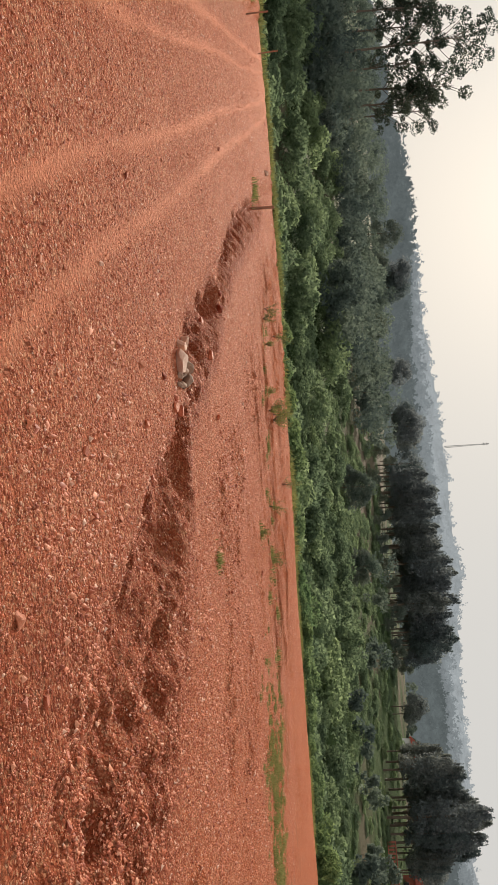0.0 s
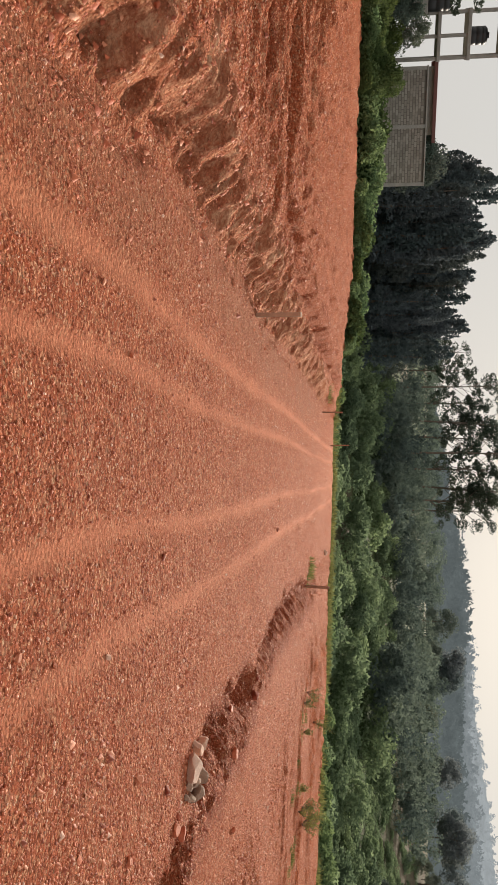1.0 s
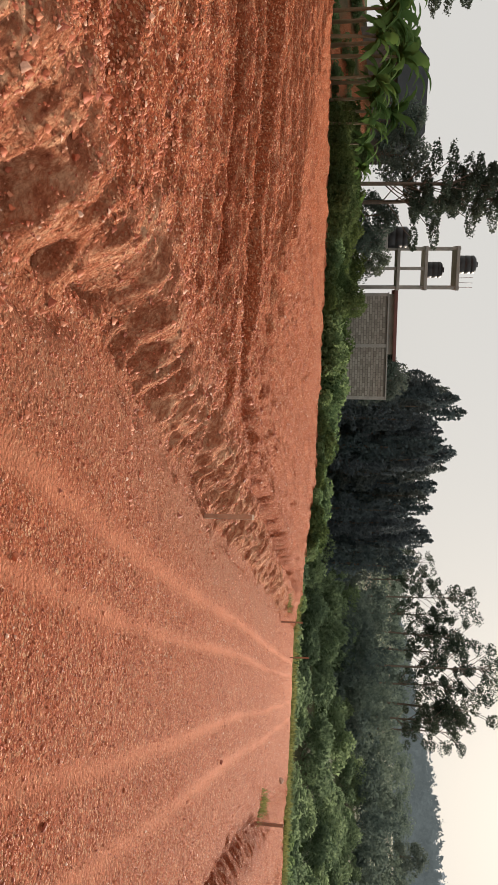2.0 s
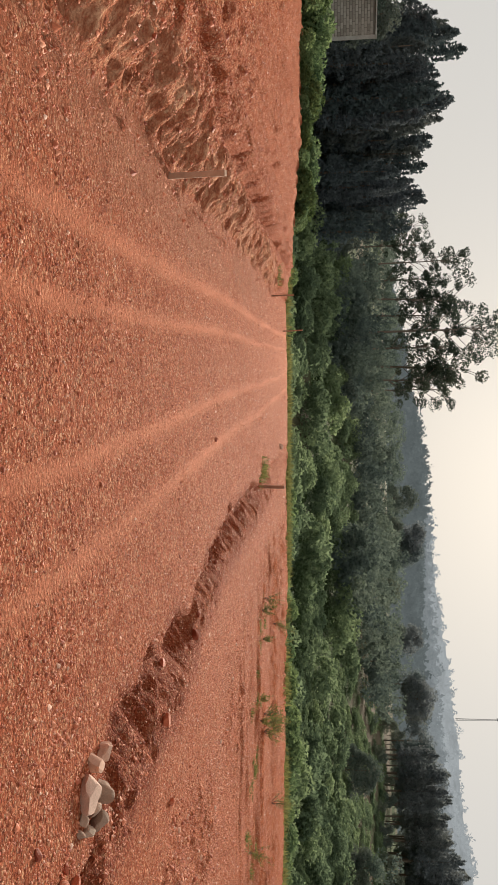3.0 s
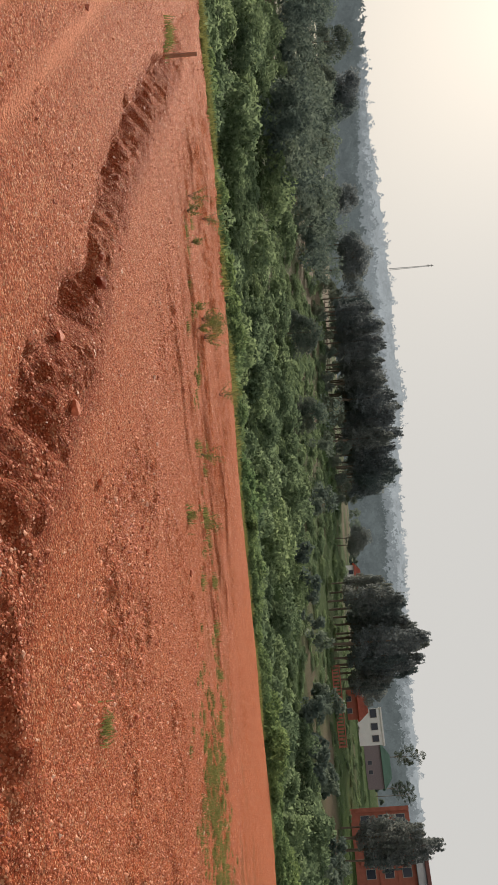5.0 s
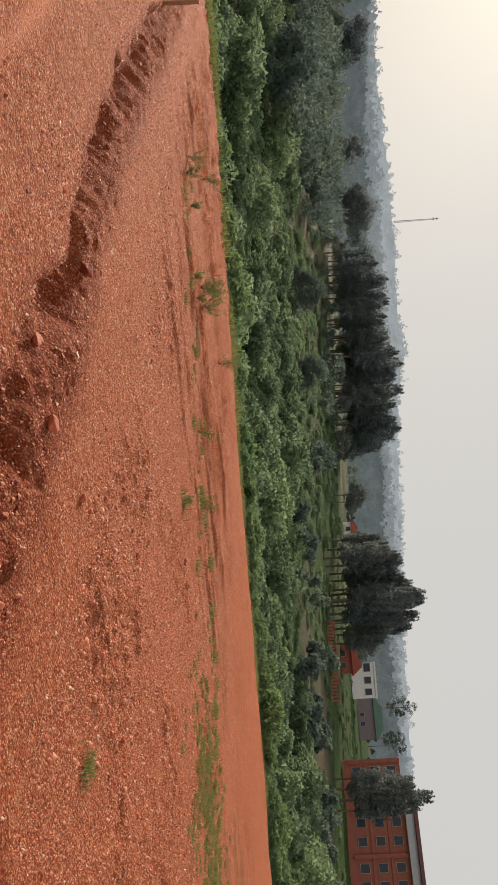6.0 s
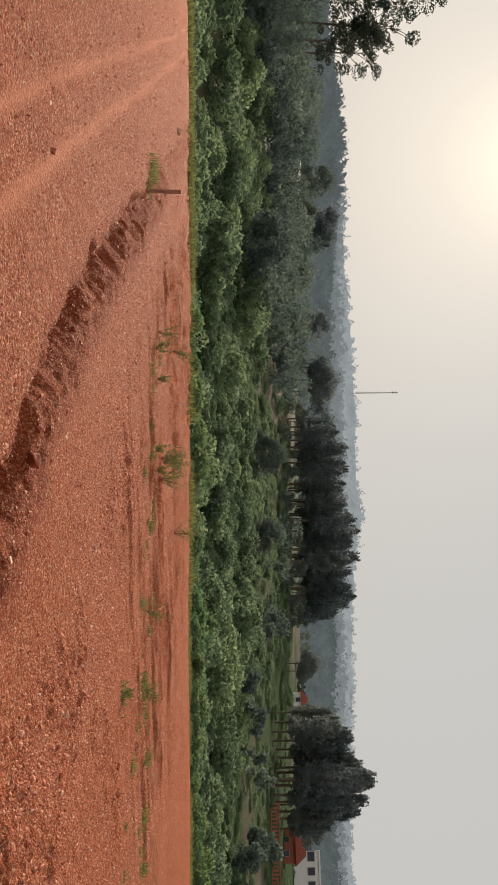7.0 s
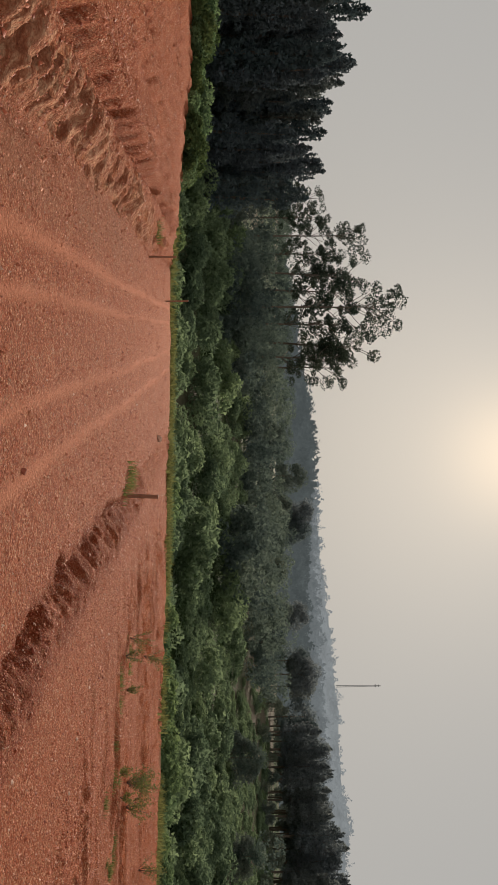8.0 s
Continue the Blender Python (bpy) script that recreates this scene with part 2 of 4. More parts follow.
BARK = plain("bark", (0.16, 0.12, 0.09), 0.9, 0.4, 4)
POLE = plain("weathered_pole", (0.48, 0.31, 0.21), 0.85, 0.3, 6)


# ---- the lie of the land ----
def edge_y(x):
    """Where the red field ends and the land falls away."""
    return np.interp(x, [-60, -33, -15, 0, 5, 20, 48, 90, 160], [36, 41, 46, 44.5, 41.5, 38, 33, 26, 15])


PLOUGH = ((-34, -2.0), (-14, 6.3), (-8.46, 8.92), (-6.74, 9.86), (-5.72, 10.55), (-4.84, 11.56), (-4.31, 13.56), (-4.25, 16.0), (-4.6, 20.0), (-5.4, 30.0), (-6.4, 46.0))


def from_line(x, y, line):
    """Distance from a bent line, positive on its left."""
    best, side = np.full(x.shape, 1e9), np.ones(x.shape)
    for (ax, ay), (bx, by) in zip(line, line[1:]):
        dx, dy = bx - ax, by - ay
        t = np.clip(((x - ax) * dx + (y - ay) * dy) / (dx * dx + dy * dy), 0, 1)
        r = np.hypot(x - ax - t * dx, y - ay - t * dy)
        nearer = r < best
        best = np.where(nearer, r, best)
        side = np.where(nearer, np.where(dx * (y - ay) - dy * (x - ax) >= 0, 1.0, -1.0), side)
    return best * side


def land(x, y):
    """Height of the ground, and how dusty, clayey and green it is."""
    x, y = np.asarray(x, float), np.asarray(y, float)
    centre = -0.045 * y
    o = x - centre + 0.07 * vnoise(y * 0.35, x * 0.1, 3)
    dust, z = np.zeros_like(x), np.zeros_like(x)
    near = smooth(60, 30, np.abs(x)) * smooth(75, 50, np.abs(y))
    for off, w in ((-1.25, 0.12), (-0.62, 0.09), (0.55, 0.1), (1.3, 0.12)):
        t = np.exp(-(((o - off) / w) ** 2)) * near
        dust = np.maximum(dust, t * np.clip(0.85 + 0.5 * fbm(x * 1.5, y * 0.5, 3, 9), 0.1, 1))
        z -= 0.022 * t
    z += 0.02 * np.exp(-((o / 0.4) ** 2)) * near
    dust = np.maximum(dust, 0.5 * smooth(20, 40, y) * np.exp(-((o / 1.7) ** 2)))
    # left: gutter, broken bank, rising ploughed field
    foot = np.interp(y, [-8, 4.3, 5.4, 6.9, 9.1, 12.5, 16, 19.7, 31, 45], [-2.2, -2.5, -2.66, -2.89, -3.0, -3.08, -3.25, -3.46, -4.0, -4.9]) + 0.1 * vnoise(y * 1.3, 0 * y, 5) + 0.09 * vnoise(y * 3.1, 0 * y + 4, 8)
    d = foot - x
    high = np.interp(y, [0, 5, 8, 13, 20, 30, 44], [0.5, 0.48, 0.42, 0.4, 0.34, 0.25, 0.12])
    wide = 0.68 + 0.22 * vnoise(y * 0.9, 0 * y + 3, 6)
    lump = fbm(x * 1.6, y * 1.3, 4, 12)
    face = smooth(-0.05, 0.2, d) * smooth(wide + 0.45, wide - 0.05, d)
    s = smooth(0.0, 1.0, d / wide + 0.22 * lump * face + 0.16 * vnoise(x * 4.2 + y, y * 3.4, 13) * face)
    rib = np.abs(vnoise(y * 4.1 + x * 1.6 + 0.9 * lump, x * 1.9 + 0.4 * y, 14))
    crag = np.abs(fbm(x * 2.3 + 0.6 * y, y * 2.0, 3, 16))
    z += high * s + face * (0.08 * lump - 0.13 * (1 - rib) ** 3 - 0.07 * smooth(0.22, 0.0, crag) - 0.06 * np.abs(fbm(x * 6, y * 6, 3, 15)) + 0.025 * vnoise(x * 13, y * 13, 17))
    z -= 0.08 * np.exp(-(((d + 0.1) / 0.13) ** 2)) * smooth(30, 12, y)
    up = np.clip(d - wide, 0, 45)
    z += 0.9 * (1 - np.exp(-up / 6.5))
    c = (y - 0.36 * x) / 1.063 + 0.15 * vnoise(x * 0.3, y * 0.3, 21) + 0.07 * vnoise(x * 1.1, y * 1.1, 26)
    field_l = smooth(0.0, 0.5, up)
    u = from_line(x, y, PLOUGH) + 0.1 * vnoise(x * 0.9, y * 0.9, 27) + 0.06 * vnoise(x * 3.5, y * 3.5, 28)
    furrow = 0.05 * np.abs(fbm(x * 4, y * 4, 3, 24)) + 0.035 * np.abs(vnoise(x * 9, y * 9, 29)) + (0.022 + 0.03 * smooth(1, 4, u)) * np.sin(u * 2 * math.pi / 0.55) + 0.06 * vnoise(u * 2.6, c * 0.12, 22) + 0.06 * np.abs(vnoise(u * 6, c * 0.3, 25))
    for at, depth, step in ((0.0, 0.3, 0.21), (-1.05, 0.12, 0.08), (-1.9, 0.2, 0.14), (0.9, 0.08, 0.09), (1.7, 0.1, 0.11), (2.6, 0.09, 0.1), (3.4, 0.08, 0.09), (4.3, 0.12, 0.12), (5.2, 0.12, 0.1), (6.4, 0.13, 0.13), (7.6, 0.12, 0.11), (9.0, 0.14, 0.13), (10.5, 0.15, 0.13), (12.2, 0.15, 0.13), (14.0, 0.16, 0.14), (16.0, 0.18, 0.15), (18.0, 0.18, 0.15), (20.0, 0.2, 0.16)):
        broken = np.clip((0.6 if at else 0.95) + 1.3 * fbm(x * 0.8 + at, y * 0.5, 3, 23), 0, 1.3)
        wide_f = (0.055 + 0.045 * broken) * (1 + 0.06 * max(at, 0))
        furrow -= depth * np.exp(-(((u - at) / wide_f) ** 2)) * broken
        furrow += step * broken * smooth(0.0, 0.1, u - at) * smooth(1.0, 0.15, u - at)
    z += field_l * (furrow - 0.1) * (1 + 0.03 * np.clip(u, 0, 14))
    # right: washed-out ditch, falling field
    lip = np.interp(y, [-8, 3, 5.5, 7.4, 8.2, 8.6, 8.9, 9.2, 11.6, 13.5, 14.8, 18, 25, 31, 45], [3.9, 3.5, 3.35, 3.2, 3.2, 3.02, 2.6, 2.37, 2.35, 2.5, 2.2, 1.85, 2.0, 2.0, 1.9]) + 0.1 * vnoise(y * 1.9, 0 * y + 7, 31)
    e = x - lip
    stretch = np.interp(y, [0, 6, 8, 10, 20], [2.5, 2.2, 1.5, 1.1, 0.95])
    deep = np.interp(y, [0, 8, 14, 22, 28, 34], [0.3, 0.42, 0.5, 0.44, 0.26, 0.08])
    z -= 0.88 * deep * smooth(-0.03, 0.32, e / stretch + 0.07 * lump)
    z += 0.62 * deep * smooth(0.42, 1.05, e / stretch + 0.16 * lump)
    rub = smooth(-0.1, 0.15, e / stretch) * smooth(1.6, 1.0, e / stretch)
    z += rub * (0.1 * fbm(x * 2.6, y * 2.6, 4, 33) + 0.03 * np.abs(vnoise(x * 7, y * 7, 35)) + 0.02 * vnoise(x * 11, y * 11, 34))
    out = np.clip(e - 1.25, 0, 60)
    z -= 0.0125 * out
    g = (y + 0.2 * x) / 1.02 + 0.12 * vnoise(x * 0.4, y * 0.4, 41)
    field_r = smooth(0.3, 3.0, out) * smooth(18, 27, y + 0.2 * x)
    turn = g / 0.75 + 0.9 * vnoise(g * 0.6, x * 0.1, 46) + 0.25 * vnoise(x * 1.3, y * 1.3, 48)
    saw = smooth(0.0, 0.25, turn % 1) * (1 - turn % 1)
    z += field_r * smooth(24, 14, x) * (0.15 * saw * np.clip(0.55 + 1.2 * fbm(x * 0.4, y * 1.1, 3, 45), 0, 1.3) + 0.06 * vnoise(g * 2.2, x * 0.25, 42))
    clods = smooth(0.05, 0.45, fbm(x * 0.45, y * 0.6, 3, 43)) * smooth(0.5, 2.5, out)
    z += clods * (0.11 * np.abs(fbm(x * 3.1, y * 3.1, 3, 44)) + 0.04 * np.abs(vnoise(x * 7.5, y * 7.5, 47)) - 0.03)
    # overall roughness
    z += 0.012 * fbm(x * 2.2, y * 2.2, 4, 51) + 0.014 * np.abs(fbm(x * 9, y * 9, 2, 53)) * near * (1 - 0.8 * dust) + 0.05 * vnoise(x * 0.25, y * 0.25, 52) * (1 - np.exp(-((o / 2.0) ** 2)))
    clay = np.clip(face * (0.75 + 0.5 * lump), 0, 1) * smooth(36, 25, y)
    # beyond the edge
    q = y - edge_y(x) + 0.8 * vnoise(x * 0.2, y * 0.2, 61)
    r, az = np.hypot(x, y - 5), np.degrees(np.arctan2(x, y - 5))
    far = np.interp(r, [30, 42, 56, 72, 100, 150, 200, 300, 500, 800, 1500, 3500], [-1.5, -2.5, -4.2, -2.6, 2.0, 7.5, 14.0, 24, 40, 58, 95, 150])
    far_l = np.interp(r, [30, 60, 100, 200, 500, 3500], [0.8, 1.7, 2.2, 6, 14, 60])
    b = smooth(-10, -24, az) * smooth(-115, -80, az)
    far = far * (1 - b) + far_l * b + 0.25 * fbm(x * 0.12, y * 0.12, 3, 62) * smooth(45, 80, r)
    mound = smooth(-39, -43.5, az) * smooth(-62, -56, az) * smooth(41, 46, r) * smooth(75, 60, r)
    far = far + 3.0 * mound
    over = smooth(-1.5, 13, q)
    z = z * (1 - over) + far * over
    green = np.maximum(smooth(0.0, 1.2, q + 0.9 * fbm(x * 0.8, y * 0.8, 3, 63)), smooth(70, 110, r))
    strip = smooth(0.1, 0.5, fbm(x * 0.5, y * 0.9, 4, 64)) * smooth(12.5, 15, x) * smooth(26, 19, y) * smooth(10, 13, y)
    green = np.clip(np.maximum(green, 0.3 * strip), 0, 1) * (1 - 0.85 * mound * smooth(-0.3, 0.2, fbm(x * 0.5, y * 0.5, 3, 65)))
    # darker earth across the ditch
    ditch_dark = smooth(-0.25, 0.12, e / stretch + 0.4 * smooth(4.5, 2.0, y)) * smooth(1.9, 1.2, e / stretch)
    # shade painted into recesses of the bank face and one near furrow
    hollow_shade = 0.3 * face * smooth(-0.05, -0.4, lump) + 0.8 * field_l * np.exp(-(((u + 1.9) / 0.22) ** 2)) * smooth(14, 9, y)
    land.dark_earth_shade = np.clip(np.maximum(ditch_dark * (0.85 + 0.7 * fbm(x * 1.1, y * 1.1, 3, 66)), hollow_shade), 0, 1) * smooth(34, 24, y)
    land.grit = smooth(-1.35, -0.6, d) * smooth(0.1, -0.05, d) * np.clip(0.8 + 0.5 * fbm(x * 2, y * 0.8, 3, 67), 0, 1) * smooth(34, 22, y)
    return z, dust * (1 - green), clay, green


def spread(lo, hi, fine_lo, fine_hi, step, grow=1.07):
    """Grid lines: even between fine_lo and fine_hi, wider and wider outside."""
    mid = list(np.arange(fine_lo, fine_hi, step))
    left, right, s = [], [], step
    p = mid[0]
    while p > lo:
        s *= grow
        p -= s
        left.append(p)
    p, s = mid[-1], step
    while p < hi:
        s *= grow
        p += s
        right.append(p)
    return np.array(left[::-1] + mid + right)


def lay_ground():
    xs = np.concatenate([spread(-3200, -26, -26, -26 + 0.3, 0.3, 1.07), spread(-25.5, 26, -6, 7, 0.05, 1.016), spread(26, 3200, 26.7, 27.0, 0.3, 1.07)])
    ys = np.concatenate([spread(-3200, 15, 2, 15, 0.05, 1.12), spread(15, 47, 15.05, 15.1, 0.05, 1.007), spread(47, 3200, 47.6, 47.9, 0.3, 1.05)])
    xs, ys = np.unique(xs), np.unique(ys)
    gx, gy = np.meshgrid(xs, ys)
    z, dust, clay, green = land(gx, gy)
    n = len(xs)
    i = (np.arange(len(ys) - 1)[:, None] * n + np.arange(n - 1)[None, :]).ravel()
    me = mesh_of("ground", np.c_[gx.ravel(), gy.ravel(), z.ravel()], np.c_[i, i + 1, i + n + 1, i + n], SOIL, True)
    for key, values in (("dust", dust), ("clay", clay), ("green", green), ("dark_earth_shade", land.dark_earth_shade), ("grit", land.grit)):
        a = me.attributes.new(key, "FLOAT", "POINT")
        a.data.foreach_set("value", values.ravel().astype(np.float32))
    tagged(new("ground", me), "red gravelly earth with wheel tracks, ditch and ploughed fields", "ground", kind="structure")


lay_ground()


def ground_at(x, y):
    return float(land(np.array([x]), np.array([y]))[0][0])


# ---- gravel ----
OCT = np.array([[1, 0, -0.4], [0.3, 0.95, -0.4], [-0.8, 0.6, -0.4], [-0.8, -0.6, -0.4], [0.3, -0.95, -0.4], [0.1, 0.05, 0.9]], float)
OCT_F = np.array([[0, 1, 5], [1, 2, 5], [2, 3, 5], [3, 4, 5], [4, 0, 5]])
PEB = np.array([[1, 0, -0.4], [0, 1, -0.4], [-1, 0, -0.4], [0, -1, -0.4], [0.55, 0.5, 0.55], [-0.55, 0.5, 0.6], [-0.5, -0.55, 0.55], [0.5, -0.5, 0.6]], float)
PEB_F = np.array([[0, 1, 4], [1, 5, 4], [1, 2, 5], [2, 6, 5], [2, 3, 6], [3, 7, 6], [3, 0, 7], [0, 4, 7], [4, 5, 6], [4, 6, 7]])


TET = np.array([[1, 0, -0.4], [-0.5, 0.87, -0.4], [-0.5, -0.87, -0.4], [0.1, 0.05, 0.9]], float)
TET_F = np.array([[0, 1, 3], [1, 2, 3], [2, 0, 3]])


def scatter(name, x, y, size, material, label, category, form=OCT, sides=OCT_F):
    """Many small rough stones, half sunk, in one mesh."""
    z = land(x, y)[0]
    n = len(x)
    k = len(form)
    shape = form[None] * rng.uniform(0.6, 1.15, (n, k, 1)) + rng.normal(0, 0.13, (n, k, 3))
    a = rng.uniform(0, 2 * math.pi, n)
    ca, sa = np.cos(a)[:, None], np.sin(a)[:, None]
    sx, sy = rng.uniform(0.7, 1.3, (2, n, 1))
    px, py = shape[:, :, 0] * sx, shape[:, :, 1] * sy
    v = np.stack([px * ca - py * sa, px * sa + py * ca, shape[:, :, 2] * rng.uniform(0.6, 1.1, (n, 1))], 2) * size[:, None, None]
    v += np.stack([x, y, z + 0.22 * size], 1)[:, None]
    f = sides[None] + k * np.arange(n)[:, None, None]
    tagged(new(name, mesh_of(name, v.reshape(-1, 3), f.reshape(-1, 3), material)), label, category, kind="stuff")


def strew_gravel():
    n = 270000
    y = 2.0 + 38 * rng.random(n) ** 1.6
    x = rng.uniform(-1, 1, n) * (4 + 0.55 * y) + 0.12 * y
    z, dust, clay, green = land(x, y)
    patch = 0.55 + 0.5 * fbm(x * 0.8, y * 0.8, 3, 71)
    keep = rng.random(n) < np.clip(patch - 0.75 * dust, 0.04, 1) * (1 - green) * (1 - 0.5 * clay) * (1 - 0.6 * land.dark_earth_shade)
    x, y = x[keep], y[keep]
    size = np.exp(rng.normal(math.log(0.0066), 0.5, len(x))) * (0.8 + 0.05 * y)
    size = np.clip(size, 0.0035, 0.0085 + 0.0011 * y)
    close = y < 8.5
    scatter("gravel", x[close], y[close], size[close], GRAVEL, "reddish gravel strewn over the earth", "gravel", PEB, PEB_F)
    scatter("gravel", x[~close], y[~close], size[~close], GRAVEL, "reddish gravel strewn over the earth further on", "gravel", TET, TET_F)
    n = 170000
    y = 3 + 22 * rng.random(n) ** 1.2
    x = 4.2 + 0.1 * y + 18 * rng.random(n) ** 1.2
    keep = rng.random(n) < 0.6 + 0.6 * fbm(x * 0.9, y * 0.9, 3, 76)
    x, y = x[keep], y[keep]
    size = np.clip(np.exp(rng.normal(math.log(0.011), 0.5, len(x))), 0.005, 0.03)
    scatter("gravel", x, y, size, GRAVEL, "small reddish stones over the falling field", "gravel", TET, TET_F)
    n = 130000
    y = 2.2 + 12 * rng.random(n) ** 1.4
    x = rng.uniform(-1, 1, n) * (3.2 + 0.3 * y) + 0.1 * y
    keep = rng.random(n) < np.clip(0.75 + 0.6 * fbm(x * 1.3, y * 1.3, 3, 77) - 0.6 * land(x, y)[1], 0.05, 1) * (1 - 0.6 * land.dark_earth_shade)
    x, y = x[keep], y[keep]
    size = np.clip(np.exp(rng.normal(math.log(0.0055), 0.35, len(x))), 0.003, 0.011) * (0.8 + 0.04 * y)
    scatter("gravel", x, y, size, GRAVEL, "fine reddish grit lying over the road", "gravel", TET, TET_F)
    n = 30000
    y = -3 + 33 * rng.random(n) ** 1.4
    lip = np.interp(y, [3, 5.5, 8.2, 8.9, 9.2, 14.8, 18, 31], [3.5, 3.35, 3.2, 2.6, 2.37, 2.2, 1.85, 2.0])
    x = lip + rng.normal(0.6, 0.62, n) * np.interp(y, [0, 6, 10], [2, 1.7, 1])
    size = np.clip(np.exp(rng.normal(math.log(0.0085), 0.5, n)), 0.004, 0.024)
    scatter("rubble", x, y, size, GRAVEL, "loose reddish stones and clods in the ditch", "rubble")
    n = 6000
    y = 4 + 24 * rng.random(n) ** 1.5
    x = np.interp(y, [4, 6.3, 11.8, 20, 30], [-2.3, -2.77, -2.95, -3.8, -4.4]) - rng.normal(0.9, 0.7, n)
    size = np.clip(np.exp(rng.normal(math.log(0.013), 0.5, n)), 0.006, 0.045)
    scatter("rubble", x, y, size, GRAVEL, "loose reddish stones below the broken bank", "rubble")

    n = 30000
    y = 3 + 22 * rng.random(n) ** 1.2
    x = -3.3 - 0.06 * y - 11 * rng.random(n) ** 1.3
    keep = fbm(x * 0.5, (y - 0.36 * x) * 2.2, 3, 74) > -0.15 + 0.3 * rng.random(n)
    x, y = x[keep], y[keep]
    size = np.clip(np.exp(rng.normal(math.log(0.013), 0.5, len(x))), 0.005, np.where(y < 8, 0.016, 0.04))
    scatter("clods", x, y, size, GRAVEL, "clods of red earth turned up in the ploughed field", "clods", PEB, PEB_F)
    n = 16000
    y = 9 + 16 * rng.random(n)
    x = 5 + 15 * rng.random(n)
    keep = fbm(x * 0.35, y * 0.5, 3, 75) > -0.05 + 0.35 * rng.random(n)
    x, y = x[keep], y[keep]
    size = np.clip(np.exp(rng.normal(math.log(0.014), 0.5, len(x))), 0.006, 0.04)
    scatter("clods", x, y, size, GRAVEL, "clods of red earth strewn over the falling field", "clods", PEB, PEB_F)
    n = 80000
    y = 3 + 32 * rng.random(n) ** 1.3
    x = rng.uniform(-1, 1, n) * (5 + 0.5 * y) + 0.15 * y
    patch = fbm(x * 0.55, y * 0.75, 3, 73) + 0.25 * (np.abs(x + 0.045 * y) > 2.3)
    keep = (patch > 0.12 + 0.5 * rng.random(n)) & (np.abs(x + 0.045 * y) > 1.6)
    x, y = x[keep], y[keep]
    size = np.clip(np.exp(rng.normal(math.log(0.013), 0.5, len(x))), 0.006, 0.04)
    scatter("clods", x, y, size, GRAVEL, "clods of red earth lying in patches", "clods")


strew_gravel()


# ---- plants ----
def leaves(centres, size, flat=0.0):
    """Three-cornered leaves at the centres, turned at random. Returns vertices and faces."""
    n = len(centres)
    t = rng.normal(size=(n, 3))
    t /= np.linalg.norm(t, axis=1)[:, None]
    u = np.cross(t, rng.normal(size=(n, 3)) + np.array([0, 0, flat]))
    u /= np.linalg.norm(u, axis=1)[:, None] + 1e-9
    s = size * rng.uniform(0.6, 1.4, (n, 1))
    v = np.stack([centres - t * s * 0.8 - u * s * 0.62, centres - t * s * 0.8 + u * s * 0.62, centres + t * s * 1.1], 1)
    return v.reshape(-1, 3), np.arange(3 * n).reshape(n, 3)


def lobe(n, centre, radii, seed, ragged=0.25):
    """Points in the outer shell of an uneven lump."""
    p = rng.normal(size=(n, 3))
    p /= np.linalg.norm(p, axis=1)[:, None]
    f = 1 + ragged * fbm(p[:, 0] * 2.5 + seed, p[:, 1] * 2.5 + p[:, 2] * 1.7, 3, seed)
    return np.array(centre) + p * np.array(radii) * (f * rng.uniform(0.7, 1.05, n) ** 0.6)[:, None]


def bush_mesh(name, seed, lobes, per, leaf, material, wide=1.6, tall=2.2):
    pts = []
    for k in range(lobes):
        a, far = rng.uniform(0, 6.28), wide * rng.random() ** 0.6
        h = tall * rng.uniform(0.3, 0.78) * (1 - 0.35 * far / wide)
        s = rng.uniform(0.55, 0.95)
        top = lobe(int(per * 1.5), (far * math.cos(a), far * math.sin(a), h), (s * 0.95, s * 0.95, s * 0.8), seed * 17 + k)
        pts.append(top[top[:, 2] > h - 0.25 * s])
        pts.append(lobe(per // 4, (far * math.cos(a), far * math.sin(a), h * 0.45), (s * 1.05, s * 1.05, h * 0.5), seed * 17 + k + 5))
    v, f = leaves(np.concatenate(pts), leaf)
    return mesh_of(name, v, f, material)


def limb(bm, start, end, r0, r1, wob=0.3):
    a, b = Vector(start), Vector(end)
    mid = [a.lerp(b, t) + Vector(rng.normal(0, wob * 0.12, 3)) * (b - a).length * 0.3 for t in (0.35, 0.7)]
    tube(bm, [a, *mid, b], [r0, r0 * 0.8, (r0 + r1) / 2, r1], 6)


def tree(name, label, height, clumps, leaf, material, bark_r=0.16, bare=0.3, branches=9):
    """A tree at the origin: trunk and limbs, and a crown of leaf clumps given as (x, y, z, rx, rz, count)."""
    base = tagged(new(name), label, "tree")
    bm = bmesh.new()
    lean = rng.normal(0, 0.02, 2) * height
    path = [(0, 0, -2.5), (lean[0] * 0.2, lean[1] * 0.2, height * 0.3), (lean[0] * 0.6, lean[1] * 0.6, height * 0.65), (lean[0], lean[1], height * 0.87)]
    tube(bm, path, [bark_r * 1.25, bark_r, bark_r * 0.6, bark_r * 0.15], 8)
    for c in clumps[:branches]:
        z0 = max(height * bare * 0.8, c[2] - 0.28 * height * 0.5)
        f = z0 / height
        limb(bm, (lean[0] * f, lean[1] * f, z0), (c[0], c[1], c[2]), bark_r * 0.35, bark_r * 0.1)
    part("trunk", bm, BARK, base)
    pts = np.concatenate([lobe(int(c[5]), c[:3], (c[3], c[3], c[4]), 31 + k, 0.45) for k, c in enumerate(clumps)])
    v, f = leaves(pts, leaf)
    piece("crown", mesh_of("crown", v, f, material), base)
    return base


